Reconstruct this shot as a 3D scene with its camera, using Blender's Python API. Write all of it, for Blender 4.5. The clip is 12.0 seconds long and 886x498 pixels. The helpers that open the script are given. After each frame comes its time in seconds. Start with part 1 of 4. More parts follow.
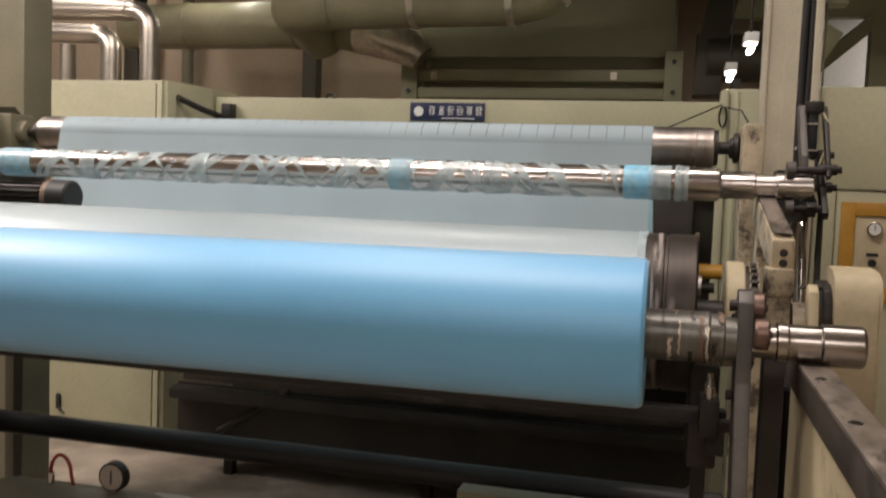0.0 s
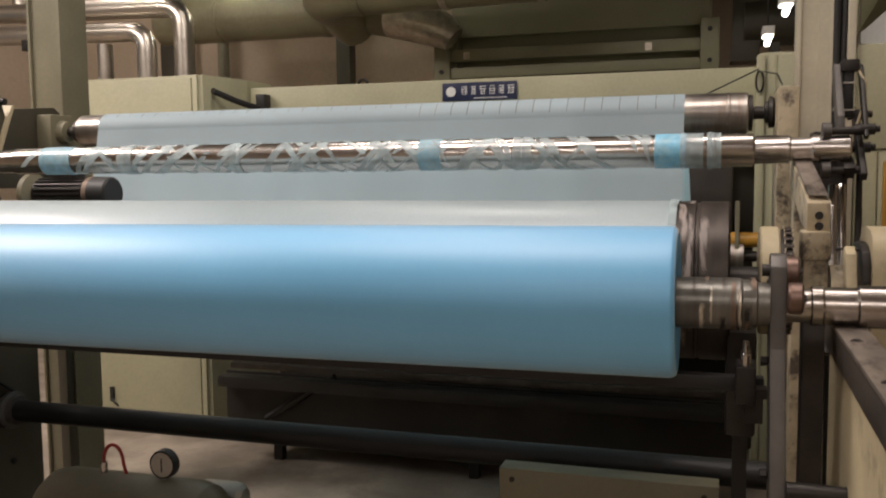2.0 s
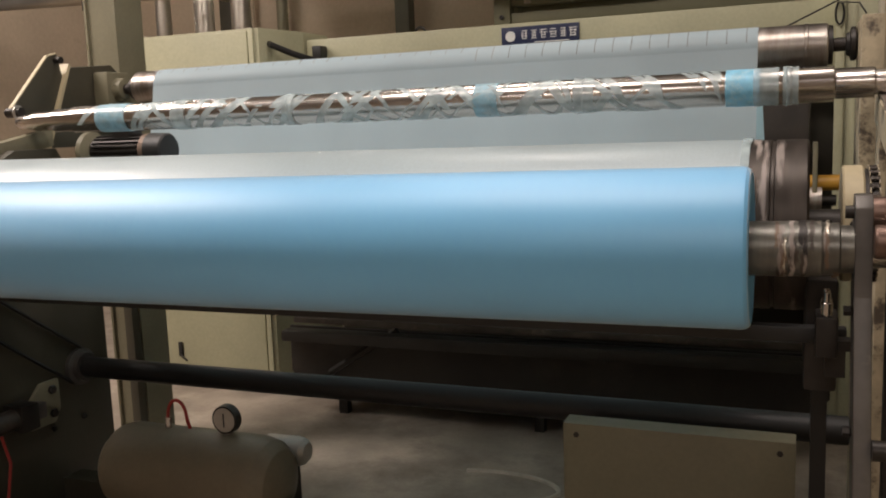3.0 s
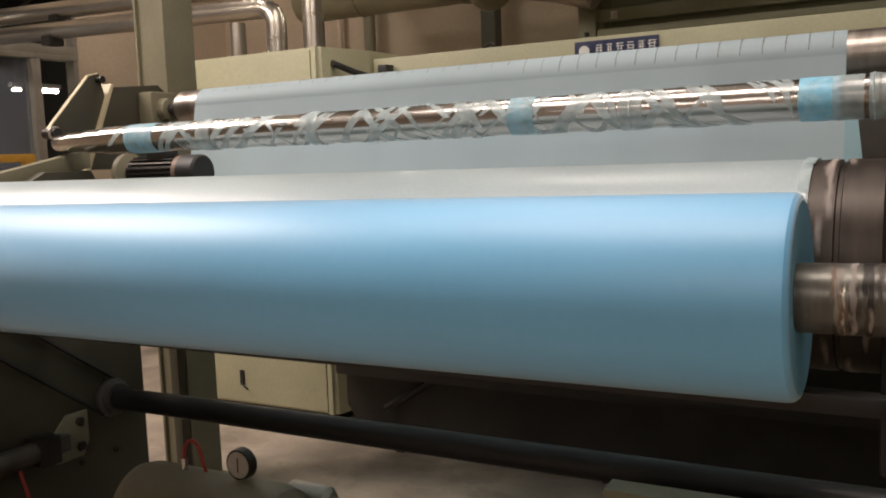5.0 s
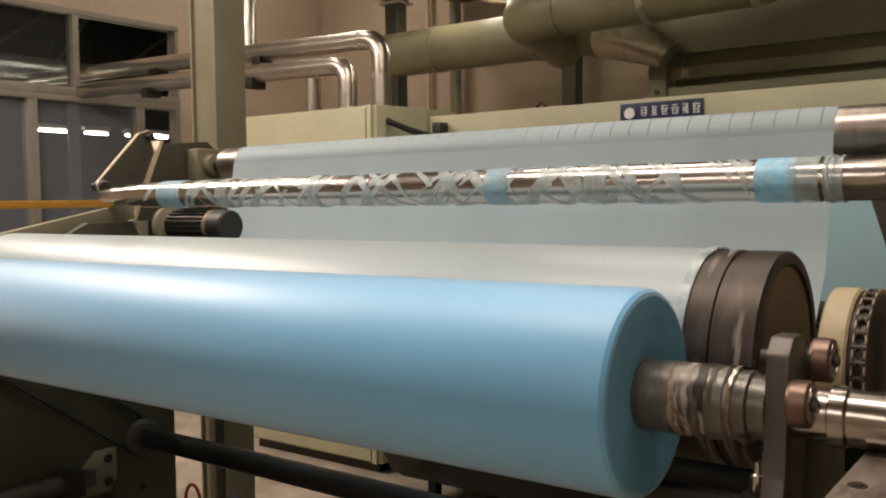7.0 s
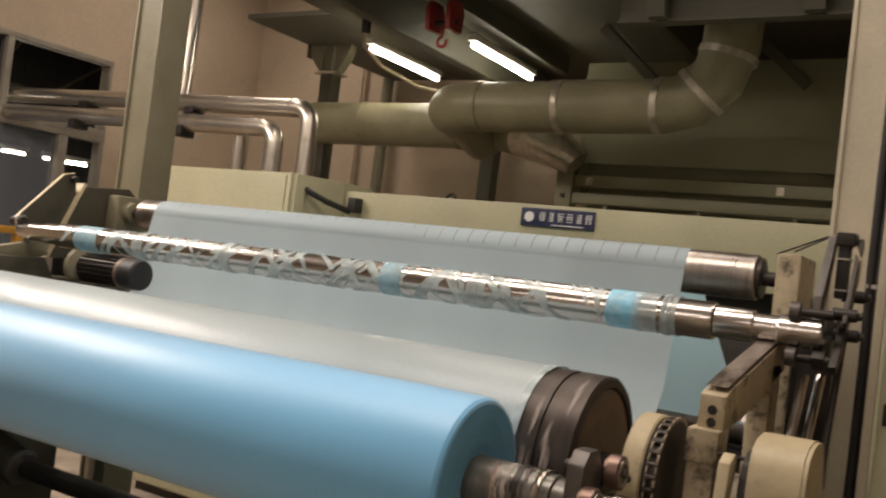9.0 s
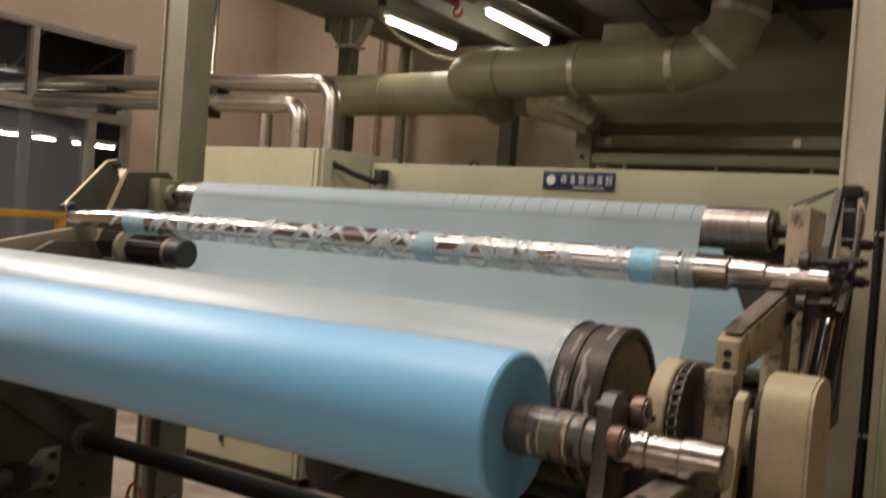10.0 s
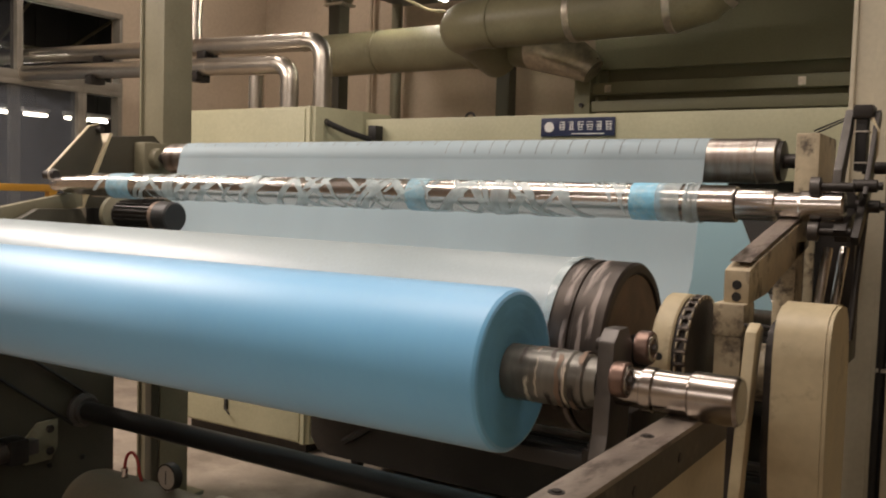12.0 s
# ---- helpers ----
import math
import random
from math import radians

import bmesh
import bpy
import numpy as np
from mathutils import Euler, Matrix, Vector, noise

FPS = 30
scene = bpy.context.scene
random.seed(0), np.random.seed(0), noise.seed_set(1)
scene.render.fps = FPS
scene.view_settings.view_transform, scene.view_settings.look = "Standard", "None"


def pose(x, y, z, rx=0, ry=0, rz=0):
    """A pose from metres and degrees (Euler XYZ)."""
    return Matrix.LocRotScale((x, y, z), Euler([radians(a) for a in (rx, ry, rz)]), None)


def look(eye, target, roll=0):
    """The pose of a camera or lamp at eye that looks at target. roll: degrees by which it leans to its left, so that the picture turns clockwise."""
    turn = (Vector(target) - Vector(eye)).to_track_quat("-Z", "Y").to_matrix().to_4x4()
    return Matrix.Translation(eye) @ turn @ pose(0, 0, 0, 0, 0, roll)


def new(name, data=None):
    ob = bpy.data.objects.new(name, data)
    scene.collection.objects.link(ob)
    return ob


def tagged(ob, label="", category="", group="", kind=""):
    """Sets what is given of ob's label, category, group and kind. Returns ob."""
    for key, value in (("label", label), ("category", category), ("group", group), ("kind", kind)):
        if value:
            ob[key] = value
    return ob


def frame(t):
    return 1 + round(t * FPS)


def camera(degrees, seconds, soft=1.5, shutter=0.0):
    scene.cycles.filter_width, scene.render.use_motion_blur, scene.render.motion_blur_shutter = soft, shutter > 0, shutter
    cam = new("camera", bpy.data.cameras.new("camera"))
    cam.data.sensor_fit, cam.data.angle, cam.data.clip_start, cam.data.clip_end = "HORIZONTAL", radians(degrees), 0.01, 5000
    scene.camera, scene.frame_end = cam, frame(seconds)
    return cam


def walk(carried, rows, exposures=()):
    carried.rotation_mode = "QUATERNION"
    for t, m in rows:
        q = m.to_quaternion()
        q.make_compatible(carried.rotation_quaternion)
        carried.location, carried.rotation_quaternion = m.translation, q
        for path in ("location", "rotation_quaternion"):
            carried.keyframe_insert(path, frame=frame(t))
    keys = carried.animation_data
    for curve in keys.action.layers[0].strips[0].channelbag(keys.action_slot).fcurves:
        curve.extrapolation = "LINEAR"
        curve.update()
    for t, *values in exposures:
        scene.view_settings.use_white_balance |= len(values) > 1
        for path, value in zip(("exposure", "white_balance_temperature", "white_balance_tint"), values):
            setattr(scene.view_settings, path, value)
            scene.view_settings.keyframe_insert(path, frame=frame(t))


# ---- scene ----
cam = camera(53.0, 12.0, soft=1.9, shutter=0.4)
PATH = [
    (0, (-0.028, 0.228, 1.564), (-0.533, 2.159, 1.429), 2.1),
    (0.5, (-0.034, 0.227, 1.592), (-0.506, 2.17, 1.56), 1.3),
    (1, (-0.037, 0.203, 1.6), (-0.541, 2.138, 1.579), 0.7),
    (1.5, (-0.017, 0.227, 1.578), (-0.561, 2.149, 1.479), 0.4),
    (2, (0.011, 0.236, 1.554), (-0.591, 2.135, 1.379), -0.6),
    (2.5, (0.017, 0.273, 1.53), (-0.677, 2.132, 1.282), -2.3),
    (2.7, (0.001, 0.292, 1.532), (-0.73, 2.134, 1.258), -2.7),
    (4.3, (0.053, 0.608, 1.54), (-0.713, 2.433, 1.258), 0.7),
    (4.5, (0.056, 0.643, 1.521), (-0.771, 2.444, 1.247), 0.3),
    (5, (0.09, 0.717, 1.513), (-0.874, 2.456, 1.299), -2.2),
    (5.5, (0.127, 0.826, 1.513), (-0.825, 2.574, 1.31), -3.4),
    (6, (0.194, 0.888, 1.515), (-0.767, 2.625, 1.268), -3.9),
    (6.5, (0.34, 0.929, 1.546), (-0.75, 2.596, 1.359), -3.7),
    (6.7, (0.388, 0.916, 1.556), (-0.755, 2.551, 1.409), -2.8),
    (8.3, (0.626, 0.762, 1.636), (-0.59, 2.348, 1.582), 5.6),
    (8.5, (0.635, 0.74, 1.65), (-0.539, 2.359, 1.613), 5.7),
    (9, (0.652, 0.676, 1.658), (-0.378, 2.39, 1.701), 6.8),
    (9.5, (0.698, 0.606, 1.693), (-0.265, 2.357, 1.786), 6.3),
    (10, (0.722, 0.504, 1.666), (-0.343, 2.196, 1.624), 4.2),
    (10.5, (0.669, 0.535, 1.63), (-0.397, 2.208, 1.375), 0.5),
    (11, (0.64, 0.562, 1.62), (-0.45, 2.217, 1.352), -0.2),
    (11.5, (0.66, 0.605, 1.608), (-0.435, 2.268, 1.421), 1.9),
    (12, (0.693, 0.631, 1.607), (-0.379, 2.315, 1.486), 1.7),
]
walk(cam, [(t, look(eye, target, roll)) for t, eye, target, roll in PATH],
     exposures=[(0, 0.03, 6330, 10), (1.5, -0.06, 6350, 10), (2.5, -0.09, 6400, 10), (4.5, -0.01, 6550, 10), (6, -0.13, 6700, 10), (6.5, -0.06, 6900, 10),
                (8.5, -0.07, 6950, 10), (9.5, -0.11, 6700, 10), (10.5, -0.15, 6650, 10), (11, -0.09, 6700, 10), (12, -0.03, 6650, 10)])

# ---- light ----
world = bpy.data.worlds.new("hall_air")
scene.world = world
world.use_nodes = True
world.node_tree.nodes["Background"].inputs[0].default_value = (0.9, 0.8, 0.65, 1)
world.node_tree.nodes["Background"].inputs[1].default_value = 0.02
scene.view_settings.exposure = 0.0


# ---- materials ----
def material(name, base, rough=0.6, metal=0.0, vary=0.12, scale=6.0, fine=60.0, bump=0.15, dirt=None, dirt_at=0.62, spread=0.12,
             rough_vary=0.15, alpha=1.0, trans=0.0, stretch=(1, 1, 1), sheen=0.0, coat=0.0):
    """Painted, metal or cloth surface with blotches, fine grain and optional dirt patches, in object space."""
    m = bpy.data.materials.new(name)
    m.use_nodes = True
    nt = m.node_tree
    b = nt.nodes["Principled BSDF"]
    co = nt.nodes.new("ShaderNodeTexCoord")
    mp = nt.nodes.new("ShaderNodeMapping")
    mp.inputs["Scale"].default_value = stretch
    nt.links.new(co.outputs["Object"], mp.inputs["Vector"])
    n1 = nt.nodes.new("ShaderNodeTexNoise")
    n1.inputs["Scale"].default_value, n1.inputs["Detail"].default_value = scale, 5
    n2 = nt.nodes.new("ShaderNodeTexNoise")
    n2.inputs["Scale"].default_value, n2.inputs["Detail"].default_value = fine, 3
    for n in (n1, n2):
        nt.links.new(mp.outputs[0], n.inputs["Vector"])
    lo = [c * (1 - vary) for c in base]
    hi = [min(1, c * (1 + vary)) for c in base]
    ramp = nt.nodes.new("ShaderNodeValToRGB")
    ramp.color_ramp.elements[0].position, ramp.color_ramp.elements[1].position = 0.3, 0.7
    ramp.color_ramp.elements[0].color, ramp.color_ramp.elements[1].color = (*lo, 1), (*hi, 1)
    nt.links.new(n1.outputs["Fac"], ramp.inputs[0])
    mix = nt.nodes.new("ShaderNodeMix")
    mix.data_type, mix.blend_type = "RGBA", "OVERLAY"
    mix.inputs["Factor"].default_value = 0.12
    nt.links.new(ramp.outputs[0], mix.inputs[6])
    nt.links.new(n2.outputs["Fac"], mix.inputs[7])
    col = mix.outputs[2]
    if dirt:
        n3 = nt.nodes.new("ShaderNodeTexNoise")
        n3.inputs["Scale"].default_value, n3.inputs["Detail"].default_value, n3.inputs["Roughness"].default_value = scale * 0.6, 8, 0.7
        nt.links.new(mp.outputs[0], n3.inputs["Vector"])
        r3 = nt.nodes.new("ShaderNodeValToRGB")
        r3.color_ramp.elements[0].position, r3.color_ramp.elements[1].position = dirt_at - spread, dirt_at + spread
        nt.links.new(n3.outputs["Fac"], r3.inputs[0])
        mx = nt.nodes.new("ShaderNodeMix")
        mx.data_type = "RGBA"
        nt.links.new(r3.outputs[0], mx.inputs["Factor"])
        nt.links.new(col, mx.inputs[6])
        mx.inputs[7].default_value = (*dirt, 1)
        col = mx.outputs[2]
    nt.links.new(col, b.inputs["Base Color"])
    rr = nt.nodes.new("ShaderNodeMapRange")
    rr.inputs[3].default_value, rr.inputs[4].default_value = max(0.02, rough - rough_vary), min(1, rough + rough_vary)
    nt.links.new(n1.outputs["Fac"], rr.inputs[0])
    nt.links.new(rr.outputs[0], b.inputs["Roughness"])
    b.inputs["Metallic"].default_value = metal
    if bump:
        bp = nt.nodes.new("ShaderNodeBump")
        bp.inputs["Strength"].default_value, bp.inputs["Distance"].default_value = bump, 0.004
        nt.links.new(n2.outputs["Fac"], bp.inputs["Height"])
        nt.links.new(bp.outputs[0], b.inputs["Normal"])
    b.inputs["Alpha"].default_value = alpha
    b.inputs["Transmission Weight"].default_value = trans
    b.inputs["Sheen Weight"].default_value = sheen
    b.inputs["Coat Weight"].default_value, b.inputs["Coat Roughness"].default_value = coat, 0.52
    return m


def sheer(name, base, cover, through_part=0.5):
    """Thin nonwoven cloth that lets light through: diffuse and translucent, partly see-through, with faint streaks."""
    m = material(name, base, 0.5, vary=0.05, scale=5, fine=200, bump=0.1, stretch=(1, 0.2, 0.2), alpha=cover)
    nt = m.node_tree
    out, b = nt.nodes["Material Output"], nt.nodes["Principled BSDF"]
    tr = nt.nodes.new("ShaderNodeBsdfTranslucent")
    tr.inputs[0].default_value = (*base, 1)
    mx = nt.nodes.new("ShaderNodeMixShader")
    mx.inputs[0].default_value = through_part
    nt.links.new(b.outputs[0], mx.inputs[1])
    nt.links.new(tr.outputs[0], mx.inputs[2])
    nt.links.new(mx.outputs[0], out.inputs[0])
    return m


def glow(name, color, strength):
    m = bpy.data.materials.new(name)
    m.use_nodes = True
    b = m.node_tree.nodes["Principled BSDF"]
    b.inputs["Base Color"].default_value = (*color, 1)
    b.inputs["Emission Color"].default_value = (*color, 1)
    b.inputs["Emission Strength"].default_value = strength
    return m


GREEN = material("pale_green_paint", (0.43, 0.42, 0.28), 0.45, vary=0.08, scale=3, bump=0.05, dirt=(0.2, 0.17, 0.1), dirt_at=0.75)
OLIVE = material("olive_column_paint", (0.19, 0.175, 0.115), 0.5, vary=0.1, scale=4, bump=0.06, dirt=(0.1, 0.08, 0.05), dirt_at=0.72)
HOODP = material("hood_green_paint", (0.27, 0.265, 0.165), 0.5, vary=0.1, scale=2, bump=0.05, dirt=(0.12, 0.11, 0.07), dirt_at=0.75)
# frame paint; also stands for shade on the rear post and behind the beam
DARKG = material("dark_green_frame_and_shade", (0.052, 0.047, 0.031), 0.5, vary=0.15, scale=4, bump=0.08, dirt=(0.06, 0.05, 0.04), dirt_at=0.65)
CREAM = material("cream_machine_paint", (0.49, 0.42, 0.27), 0.5, vary=0.12, scale=8, bump=0.1, dirt=(0.2, 0.155, 0.1), dirt_at=0.66, spread=0.07)
WORN = material("worn_cream_steel", (0.44, 0.37, 0.25), 0.5, vary=0.2, scale=18, bump=0.3, dirt=(0.09, 0.07, 0.05), dirt_at=0.57, spread=0.05)
BLUE = material("blue_nonwoven", (0.162, 0.525, 0.89), 0.46, vary=0.06, scale=5, fine=220, bump=0.18, stretch=(0.35, 1.0, 1.0), coat=1.0, sheen=0.5)
BLUEEND = material("blue_nonwoven_edge", (0.2, 0.54, 0.86), 0.8, vary=0.08, scale=10, fine=150, bump=0.4)
SHEER = sheer("pale_sheer_nonwoven", (0.64, 0.75, 0.8), 0.86)
# bluer than SHEER; the base is also raised for light missing there
SHEERB = sheer("blue_sheer_nonwoven", (0.66, 0.82, 0.88), 0.94, 0.8)
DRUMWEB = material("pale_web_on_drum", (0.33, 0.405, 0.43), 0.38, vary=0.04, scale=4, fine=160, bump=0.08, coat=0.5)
TAPE = material("blue_tape", (0.24, 0.57, 0.78), 0.4, vary=0.2, scale=35, bump=0.35, dirt=(0.5, 0.68, 0.74), dirt_at=0.6)
PALETAPE = material("faded_blue_tape", (0.34, 0.58, 0.7), 0.35, vary=0.2, scale=35, bump=0.4, alpha=0.75, dirt=(0.5, 0.62, 0.66), dirt_at=0.58)
WRAP = material("clear_wrap_film", (0.6, 0.71, 0.73), 0.2, vary=0.25, scale=25, bump=0.5, alpha=0.47)
SMEAR = material("grey_film_smear", (0.5, 0.43, 0.39), 0.5, vary=0.3, scale=40, bump=0.3, alpha=0.55)
CHROME = material("polished_steel", (0.58, 0.55, 0.52), 0.24, metal=1, vary=0.1, scale=10, fine=120, bump=0.04, rough_vary=0.1, stretch=(0.3, 2, 2))
JOURNAL = material("worn_journal_steel", (0.42, 0.39, 0.36), 0.24, metal=1, vary=0.16, scale=12, fine=120, bump=0.03, rough_vary=0.08, stretch=(0.5, 2, 2), dirt=(0.2, 0.16, 0.13), dirt_at=0.66)
STEEL = material("brushed_roller_steel", (0.36, 0.33, 0.3), 0.36, metal=1, vary=0.18, scale=7, fine=90, bump=0.06, stretch=(3, 0.5, 0.5), dirt=(0.16, 0.11, 0.08), dirt_at=0.62)
RUST = material("rusty_end_plate", (0.2, 0.14, 0.1), 0.55, metal=0.4, vary=0.3, scale=12, bump=0.12, dirt=(0.08, 0.06, 0.05), dirt_at=0.62)
DRUM = material("dark_drum_steel", (0.055, 0.045, 0.038), 0.45, metal=0.6, vary=0.35, scale=9, fine=70, bump=0.15, stretch=(4, 1, 1), dirt=(0.26, 0.21, 0.18), dirt_at=0.74)
CORE = material("greasy_core_steel", (0.14, 0.135, 0.118), 0.36, metal=0.5, vary=0.35, scale=12, bump=0.15, stretch=(3, 0.6, 0.6), dirt=(0.36, 0.3, 0.27), dirt_at=0.7, spread=0.05)
PLATE = material("grey_arm_steel", (0.1, 0.092, 0.085), 0.45, metal=0.5, vary=0.2, scale=12, bump=0.12, dirt=(0.3, 0.26, 0.22), dirt_at=0.72)
RAIL = material("worn_rail_steel", (0.31, 0.265, 0.225), 0.4, metal=0.6, vary=0.3, scale=14, bump=0.2, stretch=(2, 0.7, 1), dirt=(0.09, 0.07, 0.058), dirt_at=0.55, spread=0.07)
BLACK = material("black_rubber", (0.014, 0.0135, 0.013), 0.5, vary=0.3, scale=10, bump=0.1)
BLACKM = material("black_iron", (0.034, 0.03, 0.027), 0.45, metal=0.5, vary=0.3, scale=14, bump=0.15)
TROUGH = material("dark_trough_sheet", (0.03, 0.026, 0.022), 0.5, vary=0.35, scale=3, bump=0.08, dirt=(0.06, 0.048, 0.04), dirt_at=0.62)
COPPER = material("bronze_bearing", (0.2, 0.135, 0.11), 0.42, metal=0.8, vary=0.2, scale=30, bump=0.1)
GALV = material("galvanised_cladding", (0.6, 0.56, 0.49), 0.3, metal=0.95, vary=0.07, scale=5, fine=50, bump=0.02, rough_vary=0.06)
FRAME = material("dull_window_frame", (0.26, 0.24, 0.2), 0.5, metal=0.2, vary=0.12, scale=8, bump=0.04)
DUCT = material("duct_green_paint", (0.28, 0.26, 0.16), 0.42, vary=0.15, scale=3, fine=40, bump=0.12, dirt=(0.18, 0.15, 0.08), dirt_at=0.68)
FOIL = material("foil_tape", (0.62, 0.57, 0.47), 0.35, metal=0.7, vary=0.2, scale=20, bump=0.3)
PLASTER = material("beige_plaster", (0.47, 0.385, 0.285), 0.85, vary=0.09, scale=1.2, fine=25, bump=0.15, dirt=(0.3, 0.24, 0.17), dirt_at=0.72)
CONCRETE = material("worn_concrete_floor", (0.36, 0.3, 0.24), 0.6, vary=0.3, scale=3.2, fine=45, bump=0.3, dirt=(0.2, 0.16, 0.125), dirt_at=0.58, spread=0.1)
DECK = material("dark_mezzanine_paint", (0.09, 0.085, 0.06), 0.6, vary=0.2, scale=2, bump=0.05)
NAVY = material("navy_enamel", (0.022, 0.03, 0.075), 0.35, vary=0.1, scale=20, bump=0.02)
WHITE = material("white_print", (0.75, 0.75, 0.72), 0.5, vary=0.04, scale=30, bump=0)
YELLOW = material("yellow_paint", (0.46, 0.24, 0.03), 0.45, vary=0.12, scale=10, bump=0.05)
RED = material("red_paint", (0.3, 0.03, 0.025), 0.45, vary=0.2, scale=15, bump=0.08)
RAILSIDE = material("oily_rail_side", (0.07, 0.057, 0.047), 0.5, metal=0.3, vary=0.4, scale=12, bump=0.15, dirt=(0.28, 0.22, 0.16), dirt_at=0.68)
# paler column paint: the stronger light on the right column is in its colour
PALECOL = material("pale_lit_column_paint", (0.5, 0.46, 0.35), 0.5, vary=0.08, scale=5, bump=0.06, dirt=(0.2, 0.16, 0.1), dirt_at=0.72)
TANK = material("tank_drab_paint", (0.165, 0.138, 0.092), 0.42, vary=0.12, scale=5, bump=0.06, dirt=(0.14, 0.11, 0.08), dirt_at=0.68)
ALU = material("aluminium_profile", (0.5, 0.47, 0.42), 0.4, metal=0.6, vary=0.1, scale=10, bump=0.03)
DARKROOM = material("next_room_gloom", (0.05, 0.047, 0.042), 0.8, vary=0.2, scale=2, bump=0.02)
CHALK = material("pale_floor_scrape", (0.52, 0.46, 0.38), 0.7, vary=0.2, scale=12, bump=0.1)
TUBE = glow("lamp_tube", (1.0, 0.93, 0.8), 38)
AMBER = glow("amber_lens", (0.72, 0.2, 0.015), 0.05)
AMBER.node_tree.nodes["Principled BSDF"].inputs["Roughness"].default_value = 0.12
# the grey-blue base puts the panes' hazy reflection into their colour
HAZED = bpy.data.materials.new("hazed_window_glass")
HAZED.use_nodes = True
_c = HAZED.node_tree.nodes["Principled BSDF"]
_c.inputs["Base Color"].default_value = (0.15, 0.165, 0.19, 1)
_c.inputs["Roughness"].default_value, _c.inputs["Alpha"].default_value = 0.06, 0.45
GLASS = bpy.data.materials.new("window_glass")
GLASS.use_nodes = True
_g = GLASS.node_tree.nodes["Principled BSDF"]
_g.inputs["Base Color"].default_value, _g.inputs["Roughness"].default_value = (0.03, 0.032, 0.036, 1), 0.05
_g.inputs["Alpha"].default_value, _g.inputs["IOR"].default_value = 0.35, 1.45


# ---- mesh helpers ----
def link_mesh(name, bm, mat, smooth=None):
    me = bpy.data.meshes.new(name)
    bmesh.ops.recalc_face_normals(bm, faces=bm.faces)
    if smooth:
        for f in bm.faces:
            f.smooth = True
        lim = radians(smooth)
        for e in bm.edges:
            if len(e.link_faces) == 2 and e.calc_face_angle(0) > lim:
                e.smooth = False
    bm.to_mesh(me)
    bm.free()
    me.materials.append(mat)
    return new(name, me)


def part(name, bm, mat, parent=None, label="", smooth=26):
    ob = link_mesh(name, bm, mat, smooth)
    if parent:
        ob.parent = parent
    if label:
        ob["label"] = label
    return ob


def thing(name, x, y, z, label, category, group="", kind=""):
    ob = new(name)
    ob.empty_display_size = 0.1
    ob.location = (x, y, z)
    return tagged(ob, label, category, group, kind)


def box(x0, y0, z0, x1, y1, z1, bevel=0.0, bm=None):
    bm2 = bmesh.new()
    bmesh.ops.create_cube(bm2, size=1)
    bmesh.ops.scale(bm2, vec=(abs(x1 - x0), abs(y1 - y0), abs(z1 - z0)), verts=bm2.verts)
    bmesh.ops.translate(bm2, vec=((x0 + x1) / 2, (y0 + y1) / 2, (z0 + z1) / 2), verts=bm2.verts)
    if bevel:
        bmesh.ops.bevel(bm2, geom=bm2.edges[:], offset=bevel, segments=2, affect="EDGES", profile=0.6)
    return merge(bm, bm2)


def merge(bm, other):
    if bm is None:
        return other
    me = bpy.data.meshes.new("tmp")
    other.to_mesh(me)
    other.free()
    bm.from_mesh(me)
    bpy.data.meshes.remove(me)
    return bm


def lathe(profile, seg=48, bm=None, axis="x", at=(0, 0, 0), closed=True):
    """A body of revolution: profile of (along, radius), about the axis through at."""
    b = bmesh.new()
    rings = []
    for a, r in profile:
        ring = []
        for k in range(seg):
            t = 2 * math.pi * k / seg
            c, s = r * math.cos(t), r * math.sin(t)
            p = {"x": (a, c, s), "y": (c, a, s), "z": (c, s, a)}[axis]
            ring.append(b.verts.new((p[0] + at[0], p[1] + at[1], p[2] + at[2])))
        rings.append(ring)
    for r0, r1 in zip(rings, rings[1:]):
        for k in range(seg):
            b.faces.new((r0[k], r0[(k + 1) % seg], r1[(k + 1) % seg], r1[k]))
    if closed:
        b.faces.new(rings[0])
        b.faces.new(rings[-1])
    return merge(bm, b)


def rod(p, q, r, seg=12, bm=None):
    """A round bar from p to q."""
    p, q = Vector(p), Vector(q)
    b = bmesh.new()
    bmesh.ops.create_cone(b, cap_ends=True, segments=seg, radius1=r, radius2=r, depth=(q - p).length)
    m = Matrix.Translation((p + q) / 2) @ (q - p).to_track_quat("Z", "Y").to_matrix().to_4x4()
    bmesh.ops.transform(b, matrix=m, verts=b.verts)
    return merge(bm, b)


def tube(points, r, seg=14, bm=None, cap=True):
    """A pipe along a line of points, of one radius or one for each point."""
    b = bmesh.new()
    pts = [Vector(p) for p in points]
    rings, side = [], None
    for i, p in enumerate(pts):
        d = (pts[min(i + 1, len(pts) - 1)] - pts[max(i - 1, 0)]).normalized()
        if side is None:
            side = d.orthogonal().normalized()
        side = (side - d * side.dot(d)).normalized()
        up = d.cross(side)
        rr = r[i] if isinstance(r, (list, tuple)) else r
        rings.append([b.verts.new(p + rr * (math.cos(2 * math.pi * k / seg) * side + math.sin(2 * math.pi * k / seg) * up)) for k in range(seg)])
    for r0, r1 in zip(rings, rings[1:]):
        for k in range(seg):
            b.faces.new((r0[k], r0[(k + 1) % seg], r1[(k + 1) % seg], r1[k]))
    if cap:
        b.faces.new(rings[0])
        b.faces.new(rings[-1])
    return merge(bm, b)


